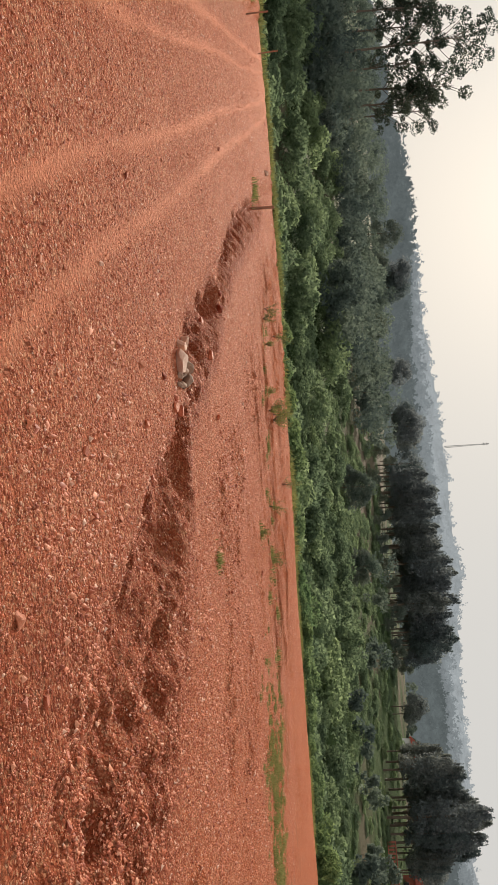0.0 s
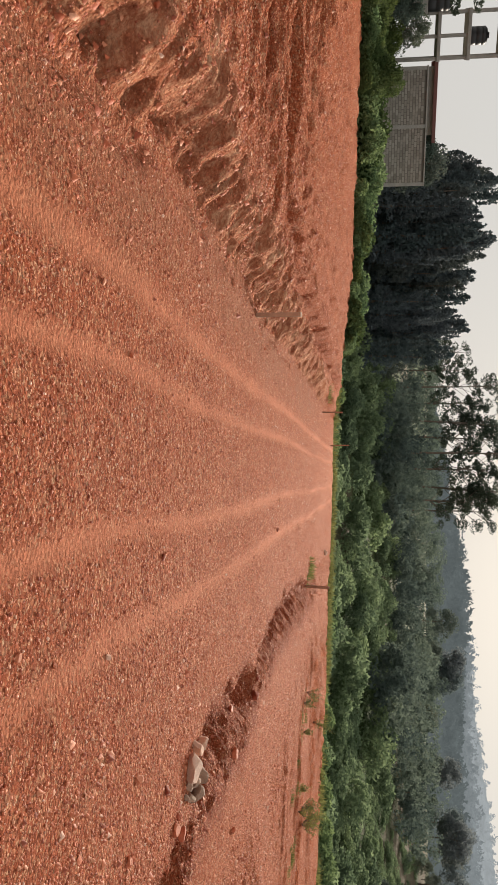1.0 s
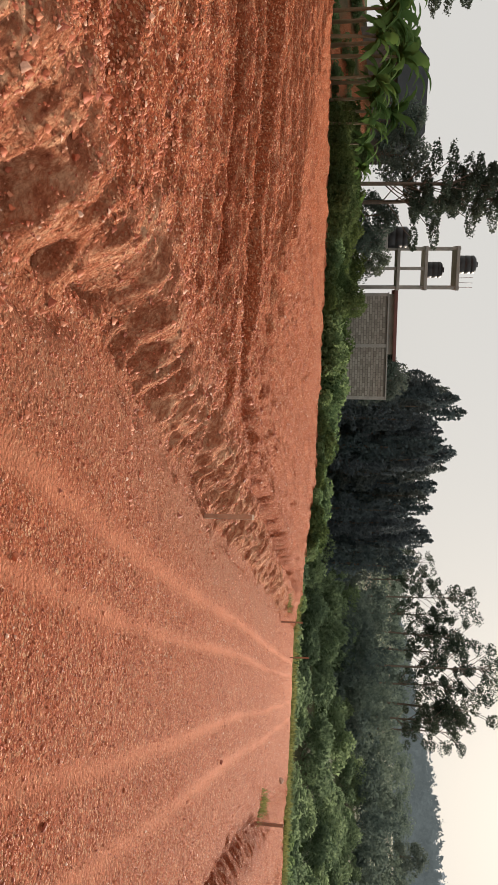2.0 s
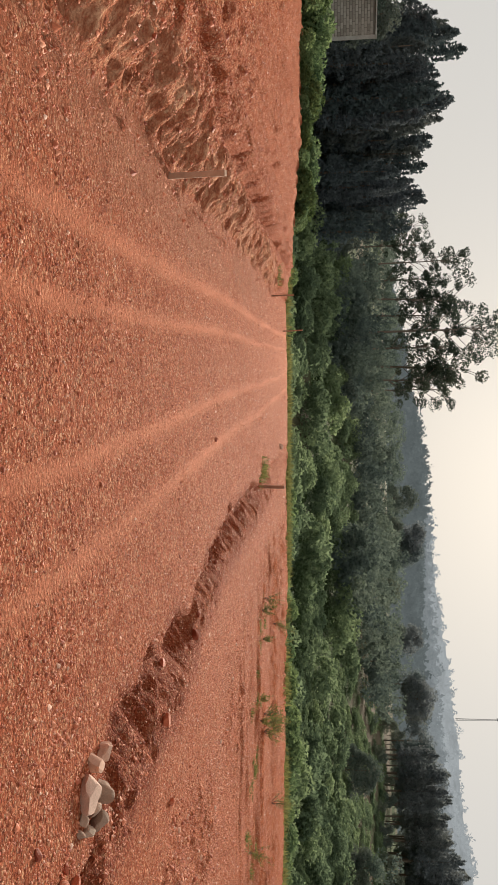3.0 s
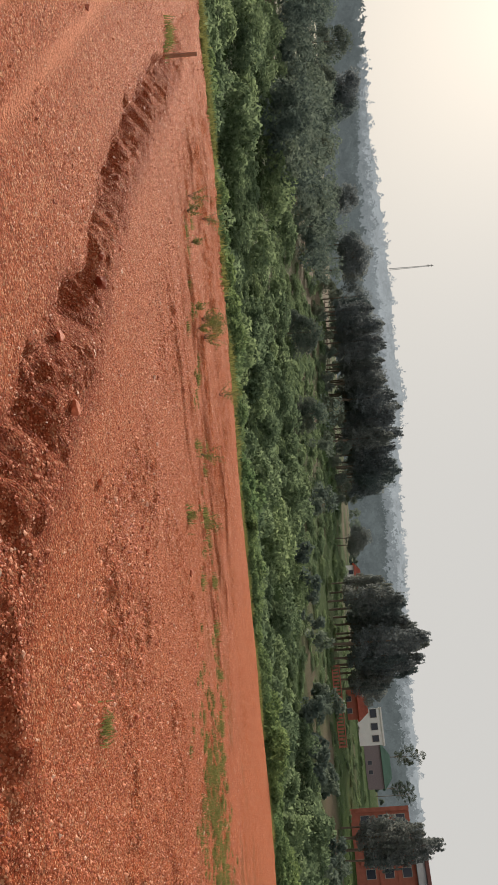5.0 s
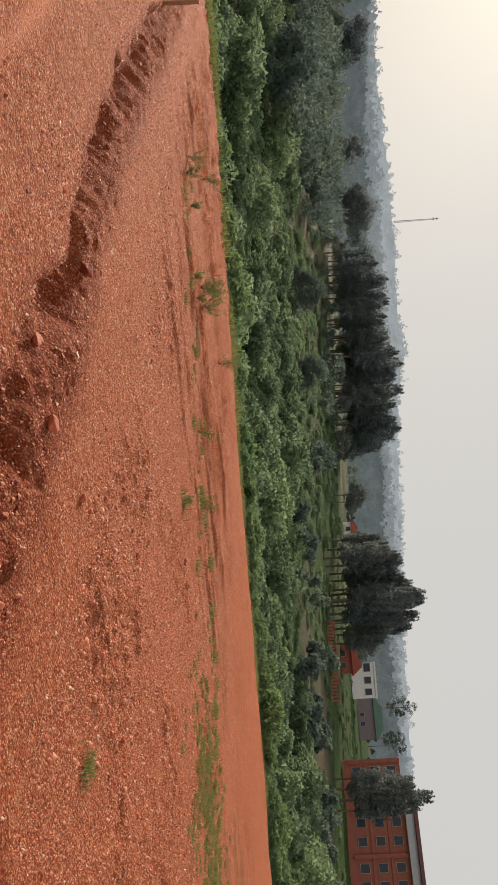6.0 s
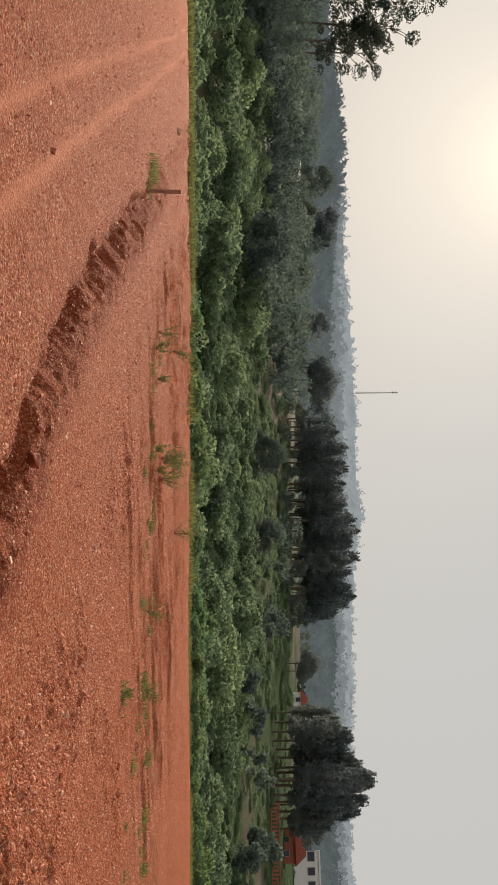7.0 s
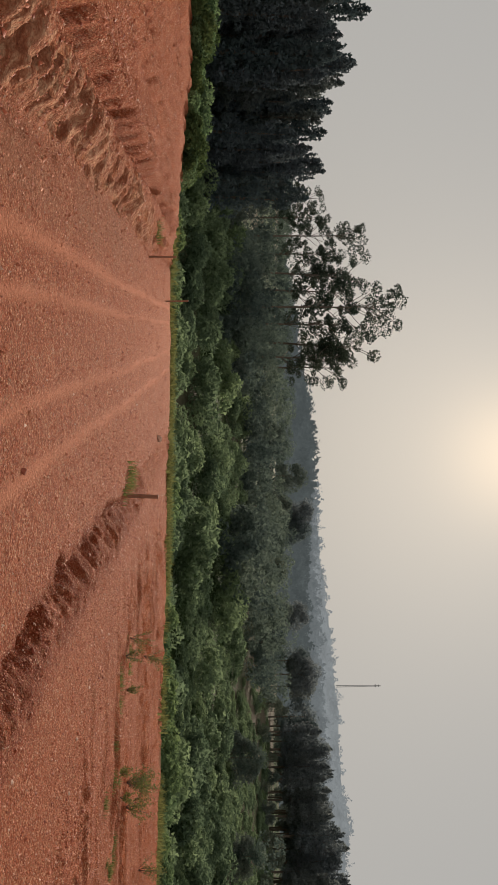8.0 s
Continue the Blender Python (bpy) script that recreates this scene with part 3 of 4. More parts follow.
def gum(height, seed):
    r = np.random.default_rng(seed)
    clumps = []
    for k in range(30):
        z = height * r.uniform(0.46, 1.0)
        w = height * 0.17 * (1.15 - abs(z / height - 0.8))
        a = r.uniform(0, 6.28)
        s = r.uniform(0.7, 1.5) * height / 26
        clumps.append((w * math.cos(a) * r.random() ** 0.5, w * math.sin(a) * r.random() ** 0.5, z - s * 0.5, s, s * 0.7, 150))
    return tree("gum_tree", "tall slender gum tree with an open airy crown", height, clumps, 0.19, LEAF_EUC, 0.2, 0.5, branches=26)


def spire(height, seed, width=0.13, material=LEAF_DARK, low=0.04, plumes=26):
    """A narrow pointed tree: close tiers of foliage, with upswept tips that break the outline."""
    r = np.random.default_rng(seed)
    clumps = []
    for k in range(30):
        t = k / 29
        z = height * (low + (0.96 - low) * t)
        w = height * width * (1 - t) ** 0.5 * r.uniform(0.7, 1.15) * (0.6 + 0.4 * min(1, t * 5)) + 0.012 * height
        a = r.uniform(0, 6.28)
        clumps.append((w * 0.4 * math.cos(a), w * 0.4 * math.sin(a), z, w * 0.75 + 0.1, height * 0.035, 60 + 90 * (1 - t)))
    for k in range(plumes):
        t = 0.25 + 0.7 * r.random()
        w = height * width * (1 - t) ** 0.5 + 0.015 * height
        a, out = r.uniform(0, 6.28), w * r.uniform(0.7, 1.35)
        z = height * (low + (0.96 - low) * t)
        clumps.append((out * math.cos(a), out * math.sin(a), z + height * 0.03, height * 0.011, height * 0.065, 46))
    return tree("conifer", "dense dark evergreen with a ragged pointed top", height, clumps, 0.17, material, 0.16, 0.05, branches=6)


def broad(height, seed, material=LEAF_WOOD, name="broadleaf_tree", label="broad rounded dark green tree", bare=0.28, count=130, leaf=0.26):
    r = np.random.default_rng(seed)
    clumps = []
    for k in range(24):
        z = height * r.uniform(bare + 0.12, 0.92)
        w = height * 0.3 * math.sin(math.pi * min(1, max(0.12, (z / height - bare + 0.1) / (1.1 - bare))))
        a = r.uniform(0, 6.28)
        s = height * r.uniform(0.09, 0.16)
        clumps.append((w * math.cos(a) * r.random() ** 0.4, w * math.sin(a) * r.random() ** 0.4, z, s, s * 0.8, count * 1.1))
    return tree(name, label, height, clumps, leaf, material, 0.18, bare, branches=10)


def polar(az, r):
    """A place in that direction at that distance, from the early or the later part of the walk."""
    x, y = (-0.2, 1.9) if az < -12 else (-0.4, 6.5)
    return x + r * math.sin(radians(az)), y + r * math.cos(radians(az))


def plant(pool, az, r, scale, group, sink=0.1, turn=None, z=None):
    """A copy of one of the pool's trees. The first calls use up the originals."""
    x, y = polar(az, r)
    src = pool[plant.count % len(pool)]
    plant.count += 1
    m = pose(x, y, (ground_at(x, y) if z is None else z) - sink, 0, 0, rng.uniform(0, 360) if turn is None else turn) @ Matrix.Diagonal((scale, scale, scale * rng.uniform(0.92, 1.08), 1))
    if src.name not in plant.used:
        plant.used.add(src.name)
        src.matrix_basis = m
        return tagged(src, group=group)
    c = copy_thing(src, Matrix())
    c.matrix_basis = m
    return tagged(c, group=group)


plant.count, plant.used = 0, set()


def corners(me):
    v = np.empty(3 * len(me.vertices), np.float32)
    me.vertices.foreach_get("co", v)
    return v.reshape(-1, 3)


def thicket():
    near = [bush_mesh("leaves", k, 12, 270, 0.1, LEAF_BUSH, 1.8, 2.4) for k in range(5)]
    far = [bush_mesh("leaves", k + 9, 10, 190, 0.12, LEAF_BUSH, 1.8, 2.4) for k in range(5)]
    rear = [bush_mesh("leaves", k + 19, 10, 125, 0.13, LEAF_BUSH, 1.9, 2.4) for k in range(5)]
    joined, tone = [], []
    for row, past in enumerate((2.5, 4.5, 7.5, 11, 15.5, 20.5, 26, 33, 41, 50, 60, 72, 86)):
        az = -14.0
        while az < 73:
            s = (0.55, 0.85, 1.05, 1.15, 1.25, 1.3, 1.35, 1.4, 1.45, 1.5, 1.5, 1.4, 1.3)[row] * rng.uniform(0.7, 1.25)
            a, r = radians(az), 30.0
            while r < 90 and 5 + r * math.cos(a) < edge_y(r * math.sin(a)):
                r += 0.5
            r += past + rng.uniform(-0.15, 0.15) * (2 + past * 0.3)
            az += 2.7 * s / r * 57.3 * rng.uniform(0.7, 1.15)
            if row > 6 and rng.random() < 0.25:
                continue
            x, y = polar(az, r)
            if row > (8 if az > 46 else 9 if az > 41 else 10 if az > 20 else 12):
                continue
            m = pose(x, y, ground_at(x, y) - 0.15, 0, 0, rng.uniform(0, 360)) @ Matrix.Diagonal((s * 1.15, s * 1.15, s * rng.uniform(0.75, 1.15), 1))
            if row > 4:
                joined.append(corners(rear[int(rng.integers(5))]) @ np.array(m.to_3x3()).T + np.array(m.translation))
                tone.append(np.full(len(joined[-1]), rng.random()))
                continue
            ob = new("bush", (near if row < 2 else far)[int(rng.integers(5))])
            ob.matrix_basis = m
            tagged(ob, "dense leafy green bush on the slope below the field", "bush", "thicket")
    for _ in range(900):
        az, r = rng.uniform(20, 72), 75 + 137 * rng.random() ** 1.5
        yard = az > 57 and r > 135 or 51 < az < 57 and r > 192
        if yard and rng.random() < 0.15:
            continue
        x, y = polar(az, r)
        s = rng.uniform(0.45, 1.0) * (0.35 if yard else 0.42 if az > 44 else 0.7)
        m = pose(x, y, ground_at(x, y) - 0.15, 0, 0, rng.uniform(0, 360)) @ Matrix.Diagonal((s * 1.7, s * 1.7, s, 1))
        joined.append(corners(rear[int(rng.integers(5))]) @ np.array(m.to_3x3()).T + np.array(m.translation))
        tone.append(np.full(len(joined[-1]), rng.random()))
    v = np.concatenate(joined)
    me = mesh_of("thicket", v, np.arange(len(v)).reshape(-1, 3), LEAF_THICKET)
    me.attributes.new("shade", "FLOAT", "POINT").data.foreach_set("value", np.concatenate(tone).astype(np.float32))
    tagged(new("thicket", me), "dense green thicket filling the valley", "thicket", kind="stuff")


thicket()

GUMS = [gum(26, 3), gum(22, 4), gum(29, 5), gum(24, 6)]
SPIRES = [spire(12, 11), spire(11, 12, 0.11), spire(13, 13, 0.12), spire(12, 14, 0.15)]
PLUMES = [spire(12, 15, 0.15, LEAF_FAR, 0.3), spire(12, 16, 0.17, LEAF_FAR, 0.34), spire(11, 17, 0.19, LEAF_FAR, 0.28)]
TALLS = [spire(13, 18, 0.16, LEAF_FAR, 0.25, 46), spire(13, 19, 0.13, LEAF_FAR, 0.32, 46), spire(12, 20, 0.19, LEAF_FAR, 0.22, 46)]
# lightened and blued: distance haze is mixed into these leaf colours
LEAF_TREE = foliage("hazed_tree_leaves", (0.08, 0.106, 0.094), (0.185, 0.215, 0.18), 0.32)
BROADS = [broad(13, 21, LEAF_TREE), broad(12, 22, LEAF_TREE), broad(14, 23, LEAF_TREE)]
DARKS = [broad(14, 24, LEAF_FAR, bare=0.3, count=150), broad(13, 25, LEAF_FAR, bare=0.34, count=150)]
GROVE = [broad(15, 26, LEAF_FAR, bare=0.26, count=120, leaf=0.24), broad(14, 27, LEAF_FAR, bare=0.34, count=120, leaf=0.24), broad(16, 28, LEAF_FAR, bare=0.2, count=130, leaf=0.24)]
for az, r, s in ((-11.6, 128, 0.52), (-10.4, 131, 0.58), (-9.2, 127, 0.6), (-8.0, 130, 0.64), (-6.8, 128, 0.7), (-5.6, 131, 0.78), (-4.4, 127, 0.82), (-3.2, 129, 0.78), (-2.0, 131, 0.8), (-1.0, 127, 0.74), (-0.2, 130, 0.64)):
    plant(GUMS, az, r, s * 1.07, "gum stand")
for k in range(40):
    plant(SPIRES, -24.2 + 12.6 * k / 39 + rng.uniform(-0.25, 0.25), rng.uniform(80, 98), rng.uniform(0.78, 1.04), "evergreen row")
for k in range(16):
    plant(BROADS, -13 + 14 * k / 15 + rng.uniform(-0.5, 0.5), rng.uniform(95, 120), rng.uniform(0.3, 0.46), "undergrowth trees", 0.8)
for az, r, s in ((4.5, 150, 0.6), (7.5, 190, 0.75), (9.6, 170, 0.6), (10.8, 240, 0.95), (14.0, 160, 0.55), (17.0, 175, 0.6), (19.0, 150, 0.5)):
    plant(BROADS, az, r, s, "hillside trees")
for az, r, s in ((21.2, 226, 1.12), (20.3, 230, 0.95), (22.0, 232, 0.95), (10.2, 232, 1.05), (11.2, 234, 0.95), (17.2, 228, 0.9), (41.0, 190, 0.6), (41.5, 188, 0.55)):
    plant(DARKS, az, r, s, "hillside trees")
for az, r, s in ((25.5, 112, 0.4), (26.3, 112, 0.46), (27.1, 113, 0.42), (31.4, 116, 0.38), (32.1, 117, 0.42), (32.8, 116, 0.36)):
    plant(BROADS, az, r, s, "dark shrubs in the valley", 1.2)
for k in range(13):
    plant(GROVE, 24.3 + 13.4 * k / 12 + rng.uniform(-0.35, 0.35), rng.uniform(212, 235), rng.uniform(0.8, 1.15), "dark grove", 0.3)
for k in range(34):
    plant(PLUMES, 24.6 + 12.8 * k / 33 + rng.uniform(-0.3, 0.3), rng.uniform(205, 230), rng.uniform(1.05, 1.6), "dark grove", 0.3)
for k in range(16):
    plant(BROADS, 23.5 + 15 * k / 15 + rng.uniform(-0.5, 0.5), rng.uniform(170, 200), rng.uniform(0.25, 0.42), "shrubs before the grove", 0.8)
for k in range(26):
    plant(BROADS, 23.8 + 14.6 * k / 25 + rng.uniform(-0.3, 0.3), rng.uniform(238, 252), rng.uniform(0.36, 0.55), "shrubs behind the grove", 1.0)
for k in range(4):
    plant(DARKS, 47.0 + 4.3 * k / 3, rng.uniform(168, 178), rng.uniform(0.6, 0.75), "tall grove")
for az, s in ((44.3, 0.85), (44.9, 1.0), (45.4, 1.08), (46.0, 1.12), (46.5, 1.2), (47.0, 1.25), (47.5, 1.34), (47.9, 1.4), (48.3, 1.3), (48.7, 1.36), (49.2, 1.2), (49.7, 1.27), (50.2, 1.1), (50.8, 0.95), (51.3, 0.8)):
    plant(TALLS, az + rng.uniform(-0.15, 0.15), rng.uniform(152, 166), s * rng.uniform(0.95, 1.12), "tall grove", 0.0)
for az, r, s in ((59.9, 138, 0.8), (60.5, 136, 1.15), (61.2, 138, 1.25), (61.8, 139, 0.9)):
    plant(TALLS, az, r, s, "trees before the brick house")
for az, r, s in ((55.5, 420, 1.0), (57.4, 430, 0.8), (57.9, 300, 0.5)):
    plant(GUMS, az, r, s, "lone hillside trees")


def far_woods():
    """Trees that cover the hillside beyond the valley, each of its own shade."""
    pts, tint = [], []
    for k in range(1500):
        az = rng.uniform(-14, 75) if k % 3 else rng.uniform(-14, 22)
        r = 92 + 235 * rng.random() ** 1.1
        if az > 41 and 110 < r < 245 or 23 < az < 41 and 140 < r < 240:
            continue
        if fbm(np.array([az * 0.16]), np.array([r * 0.03]), 3, 81)[0] < (0.05 if az > 15 else -0.12):
            continue
        x, y = polar(az, r)
        h = min(8.5, np.exp(rng.normal(math.log(5.6), 0.3))) * (0.5 if az > 41 else 1.0)
        w, z = h * rng.uniform(0.25, 0.4), ground_at(x, y)
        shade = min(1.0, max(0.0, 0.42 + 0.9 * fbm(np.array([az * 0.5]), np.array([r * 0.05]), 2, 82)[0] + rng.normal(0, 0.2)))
        for j in range(7):
            a, up = rng.uniform(0, 6.28), rng.uniform(0.3, 0.9)
            out = w * (1.1 - 0.7 * up)
            c = (x + out * math.cos(a), y + out * math.sin(a), z + h * up)
            pts.append(lobe(44, c, (w * 0.5, w * 0.5, h * 0.13), k * 7 + j, 0.35))
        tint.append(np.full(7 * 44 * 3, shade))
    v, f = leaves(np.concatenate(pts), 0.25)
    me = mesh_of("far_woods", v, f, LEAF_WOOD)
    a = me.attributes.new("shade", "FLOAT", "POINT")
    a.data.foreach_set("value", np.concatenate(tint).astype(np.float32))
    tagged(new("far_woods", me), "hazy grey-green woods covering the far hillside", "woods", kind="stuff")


far_woods()


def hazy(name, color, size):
    """A wooded hill behind a great depth of lit air, whose light it emits."""
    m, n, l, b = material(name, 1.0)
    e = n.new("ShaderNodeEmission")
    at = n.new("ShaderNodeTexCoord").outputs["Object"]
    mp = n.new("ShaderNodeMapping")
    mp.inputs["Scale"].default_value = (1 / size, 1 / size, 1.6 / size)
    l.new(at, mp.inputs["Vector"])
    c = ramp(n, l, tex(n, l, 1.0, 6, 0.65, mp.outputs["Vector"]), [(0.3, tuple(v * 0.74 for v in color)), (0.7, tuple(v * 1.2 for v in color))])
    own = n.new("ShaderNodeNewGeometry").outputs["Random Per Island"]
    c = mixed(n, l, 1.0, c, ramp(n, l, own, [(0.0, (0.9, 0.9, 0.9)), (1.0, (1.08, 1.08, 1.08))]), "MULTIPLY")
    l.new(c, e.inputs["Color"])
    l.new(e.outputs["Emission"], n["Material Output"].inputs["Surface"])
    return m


def ridge(r, crest, bumps, color, trees, size, label):
    """A far hazy hill whose crest runs through (azimuth, elevation), covered with trees of that size."""
    az = np.arange(-75, 110, 0.12)

    def lie(az, t):
        el = np.interp(az, *zip(*crest)) + bumps * (0.3 * vnoise(az * 0.9, 0 * az, int(r)) + 0.25 * np.abs(vnoise(az * 3.1, 0 * az, int(r) + 1)))
        rr = r * (0.72 + 0.28 * t)
        return np.stack([rr * np.sin(np.radians(az)), 5 + rr * np.cos(np.radians(az)), 1.8 + np.tan(np.radians(el * (0.25 + 0.75 * t))) * rr], -1)

    rows = [lie(az, t) for t in np.linspace(0, 1, 9)]
    n = len(az)
    i = (np.arange(8)[:, None] * n + np.arange(n - 1)[None]).ravel()
    # hill and crowns share one glowing surface that stands in for the haze
    haze_of = hazy("hazy_hill_glow", color, size * 3)
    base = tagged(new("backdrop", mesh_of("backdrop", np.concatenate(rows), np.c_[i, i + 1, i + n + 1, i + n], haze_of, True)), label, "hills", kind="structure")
    # crowns: lumps of leaf masses, thickest along the crest
    a, t = rng.uniform(-14, 82, trees), 1 - 0.75 * rng.random(trees) ** 1.7
    foot, tall = lie(a, t), size * np.exp(rng.normal(0, 0.3, trees))
    m = 22
    p = rng.normal(size=(trees, m, 3))
    p /= np.linalg.norm(p, axis=2)[:, :, None]
    p *= rng.uniform(0.5, 1.0, (trees, m, 1)) * np.array([0.42, 0.42, 0.5])
    p[:, :, :2] *= 1.15 - 0.55 * (p[:, :, 2:] + 0.5)
    p = foot[:, None] + (p + np.array([0, 0, 0.22])) * tall[:, None, None]
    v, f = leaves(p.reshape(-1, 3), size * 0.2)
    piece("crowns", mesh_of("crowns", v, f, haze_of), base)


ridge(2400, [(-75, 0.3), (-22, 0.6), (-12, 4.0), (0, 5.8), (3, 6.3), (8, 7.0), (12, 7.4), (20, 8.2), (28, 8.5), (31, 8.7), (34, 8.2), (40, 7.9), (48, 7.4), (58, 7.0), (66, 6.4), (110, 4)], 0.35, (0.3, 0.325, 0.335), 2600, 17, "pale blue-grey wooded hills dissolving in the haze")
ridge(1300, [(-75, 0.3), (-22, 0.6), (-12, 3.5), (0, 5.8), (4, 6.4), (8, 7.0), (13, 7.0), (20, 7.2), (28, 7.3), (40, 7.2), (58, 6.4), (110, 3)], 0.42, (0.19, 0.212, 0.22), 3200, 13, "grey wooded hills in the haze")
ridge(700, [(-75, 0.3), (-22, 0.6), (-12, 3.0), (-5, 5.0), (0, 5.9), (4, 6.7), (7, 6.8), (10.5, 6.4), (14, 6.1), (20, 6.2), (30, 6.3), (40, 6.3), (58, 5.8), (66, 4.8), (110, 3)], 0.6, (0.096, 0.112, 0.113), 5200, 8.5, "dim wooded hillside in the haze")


# ---- stones, posts and weeds by the road ----
def rock_mesh(seed, flat=0.75):
    """An angular broken stone, about 1 m across before scaling."""
    r = np.random.default_rng(seed)
    bm = bmesh.new()
    bmesh.ops.create_icosphere(bm, subdivisions=3, radius=0.62)
    for k in range(13):
        n = Vector(r.normal(size=3)).normalized()
        d = r.uniform(0.28, 0.47)
        for v in bm.verts:
            over = v.co.dot(n) - d
            if over > 0:
                v.co -= n * over * 0.98
    for v in bm.verts:
        v.co += v.co.normalized() * 0.05 * noise.noise(v.co * 3 + Vector((seed, 0, 0)))
        v.co.z *= flat
    me = bpy.data.meshes.new("stone")
    bm.to_mesh(me)
    bm.free()
    return me


def stones():
    pale = [rock_mesh(k) for k in range(4)]
    red = [rock_mesh(k + 10, 0.65) for k in range(5)]
    grey = [rock_mesh(k + 20, 0.7) for k in range(2)]
    for me in pale:
        me.materials.append(ROCK)
    for me in grey:
        me.materials.append(GREY_ROCK)
    for me in red:
        me.materials.append(GRAVEL)
    pile = [(2.65, 8.27, 0.27, 0, 20), (2.53, 8.48, 0.18, 1, 70), (2.55, 8.74, 0.18, 2, 130), (2.84, 8.66, 0.2, 3, 15), (3.0, 8.5, 0.21, 1, 200), (2.86, 8.4, 0.16, 2, 260), (2.83, 8.2, 0.1, 3, 300), (2.97, 8.3, 0.12, 0, 80), (2.92, 8.15, 0.08, 1, 40), (2.81, 8.52, 0.1, 3, 110)]
    for x, y, s, k, turn in pile:
        s *= 1.12
        dull = x > 2.8
        ob = new("stone", grey[k % 2] if dull else pale[k])
        ob.matrix_basis = pose(x, y, ground_at(x, y) + s * 0.16, 8, -6, turn) @ Matrix.Diagonal((s, s * 0.8, s, 1))
        tagged(ob, "grey-brown angular stone beside the washed-out ditch" if dull else "pale pinkish broken stone beside the washed-out ditch", "stone", "heap of stones")
    ob = new("stone", pale[2])
    ob.matrix_basis = pose(1.79, 35.0, ground_at(1.79, 35.0) + 0.05, 0, 0, 30) @ Matrix.Diagonal((0.3, 0.2, 0.3, 1))
    tagged(ob, "whitish stone lying on the verge of the road", "stone")
    spots = [(3.27, 14.3, 0.22), (3.05, 14.6, 0.14), (4.72, 12.1, 0.12), (10.8, 17.25, 0.15), (3.08, 12.4, 0.13), (3.51, 11.7, 0.15), (2.95, 13.1, 0.12), (4.07, 3.35, 0.12), (2.5, 2.6, 0.1), (2.19, 4.16, 0.07), (2.17, 6.32, 0.1), (3.62, 4.12, 0.08), (3.37, 5.69, 0.09), (2.9, 2.42, 0.08), (3.09, 2.69, 0.07), (2.65, 4.1, 0.08), (4.13, 4.5, 0.08), (5.98, 6.83, 0.08), (2.58, 7.3, 0.1), (3.08, 7.73, 0.13), (3.2, 7.98, 0.13), (3.26, 8.12, 0.1), (3.0, 7.85, 0.08), (0.44, 15.87, 0.1), (-1.33, 5.0, 0.05), (0.85, 3.97, 0.05), (0.98, 4.48, 0.05), (1.1, 5.43, 0.06)]
    for _ in range(90):
        y = 3 + 16 * random.random() ** 1.4
        side = random.random()
        x = float(np.interp(y, [3, 8, 20], [3.6, 2.7, 2.0])) + random.gauss(0.7, 0.5) if side < 0.6 else (-2.7 - 0.05 * y - abs(random.gauss(0.4, 0.6)) if side < 0.8 else random.uniform(-2, 8))
        spots.append((x, y, random.uniform(0.035, 0.085)))
    for k, (x, y, s) in enumerate(spots):
        ob = new("stone", red[k % 5])
        ob.matrix_basis = pose(x, y, ground_at(x, y) + s * 0.12, random.uniform(-15, 15), random.uniform(-15, 15), random.uniform(0, 360)) @ Matrix.Diagonal((s, s * random.uniform(0.65, 1), s, 1))
        tagged(ob, "small reddish stone lying on the gravelly earth", "stone", "loose stones")


stones()


def post(x, y, z0, length, width, lean_x, lean_y, material, label):
    base = tagged(new("post"), label, "post", "roadside posts")
    base.matrix_basis = pose(x, y, z0, lean_y, lean_x, 12)
    bm = boxed(-width / 2, width / 2, -width / 2, width / 2, -0.25, length, bevel=width * 0.09)
    bmesh.ops.subdivide_edges(bm, edges=[e for e in bm.edges if abs(e.verts[0].co.z - e.verts[1].co.z) > 0.3], cuts=6)
    for v in bm.verts:
        v.co += Vector((noise.noise(v.co * 4), noise.noise(v.co * 4 + Vector((5, 0, 0))), 0)) * width * 0.12
    part("shaft", bm, material, base)
    return base


DARK_POLE = plain("dark_pole", (0.3, 0.15, 0.09), 0.9, 0.3, 6)
post(-3.03, 12.7, ground_at(-3.03, 12.7) - 0.04, 0.8, 0.075, 0, 14, POLE, "short pale squared timber post leaning by the bank")
post(2.58, 27.67, -0.12, 0.69, 0.085, 1, 2, DARK_POLE, "short dark weathered wooden post in the ditch")
post(-3.9, 32.0, 0.0, 0.8, 0.06, 0, 1, DARK_POLE, "thin dark wooden post at the road edge")
post(-3.25, 40.0, 0.05, 0.85, 0.06, -2, 3, DARK_POLE, "thin dark wooden post at the road edge")


def tuft_mesh(seed, blades=80, high=0.17, wide=0.24, thick=1.2):
    """A clump of bent grass blades, each of three tapering segments."""
    r = np.random.default_rng(seed)
    v, f = [], []
    for _ in range(blades):
        a, lean, h = r.uniform(0, 6.28), r.uniform(0.1, 0.9), high * r.uniform(0.5, 1.1)
        px, py = r.normal(0, wide * 0.4, 2)
        w = (0.0035 + 0.0035 * r.random()) * thick
        k = len(v)
        for t in (0.0, 0.5, 1.0):
            out = lean * h * t * t
            x, y, z = px + out * math.cos(a), py + out * math.sin(a), h * (t - 0.3 * lean * t * t)
            q = w * (1 - 0.85 * t)
            v += [(x - q * math.sin(a), y + q * math.cos(a), z), (x + q * math.sin(a), y - q * math.cos(a), z)]
        f += [(k, k + 1, k + 3, k + 2), (k + 2, k + 3, k + 5, k + 4)]
    return mesh_of("blades", v, f, LEAF_WEED)


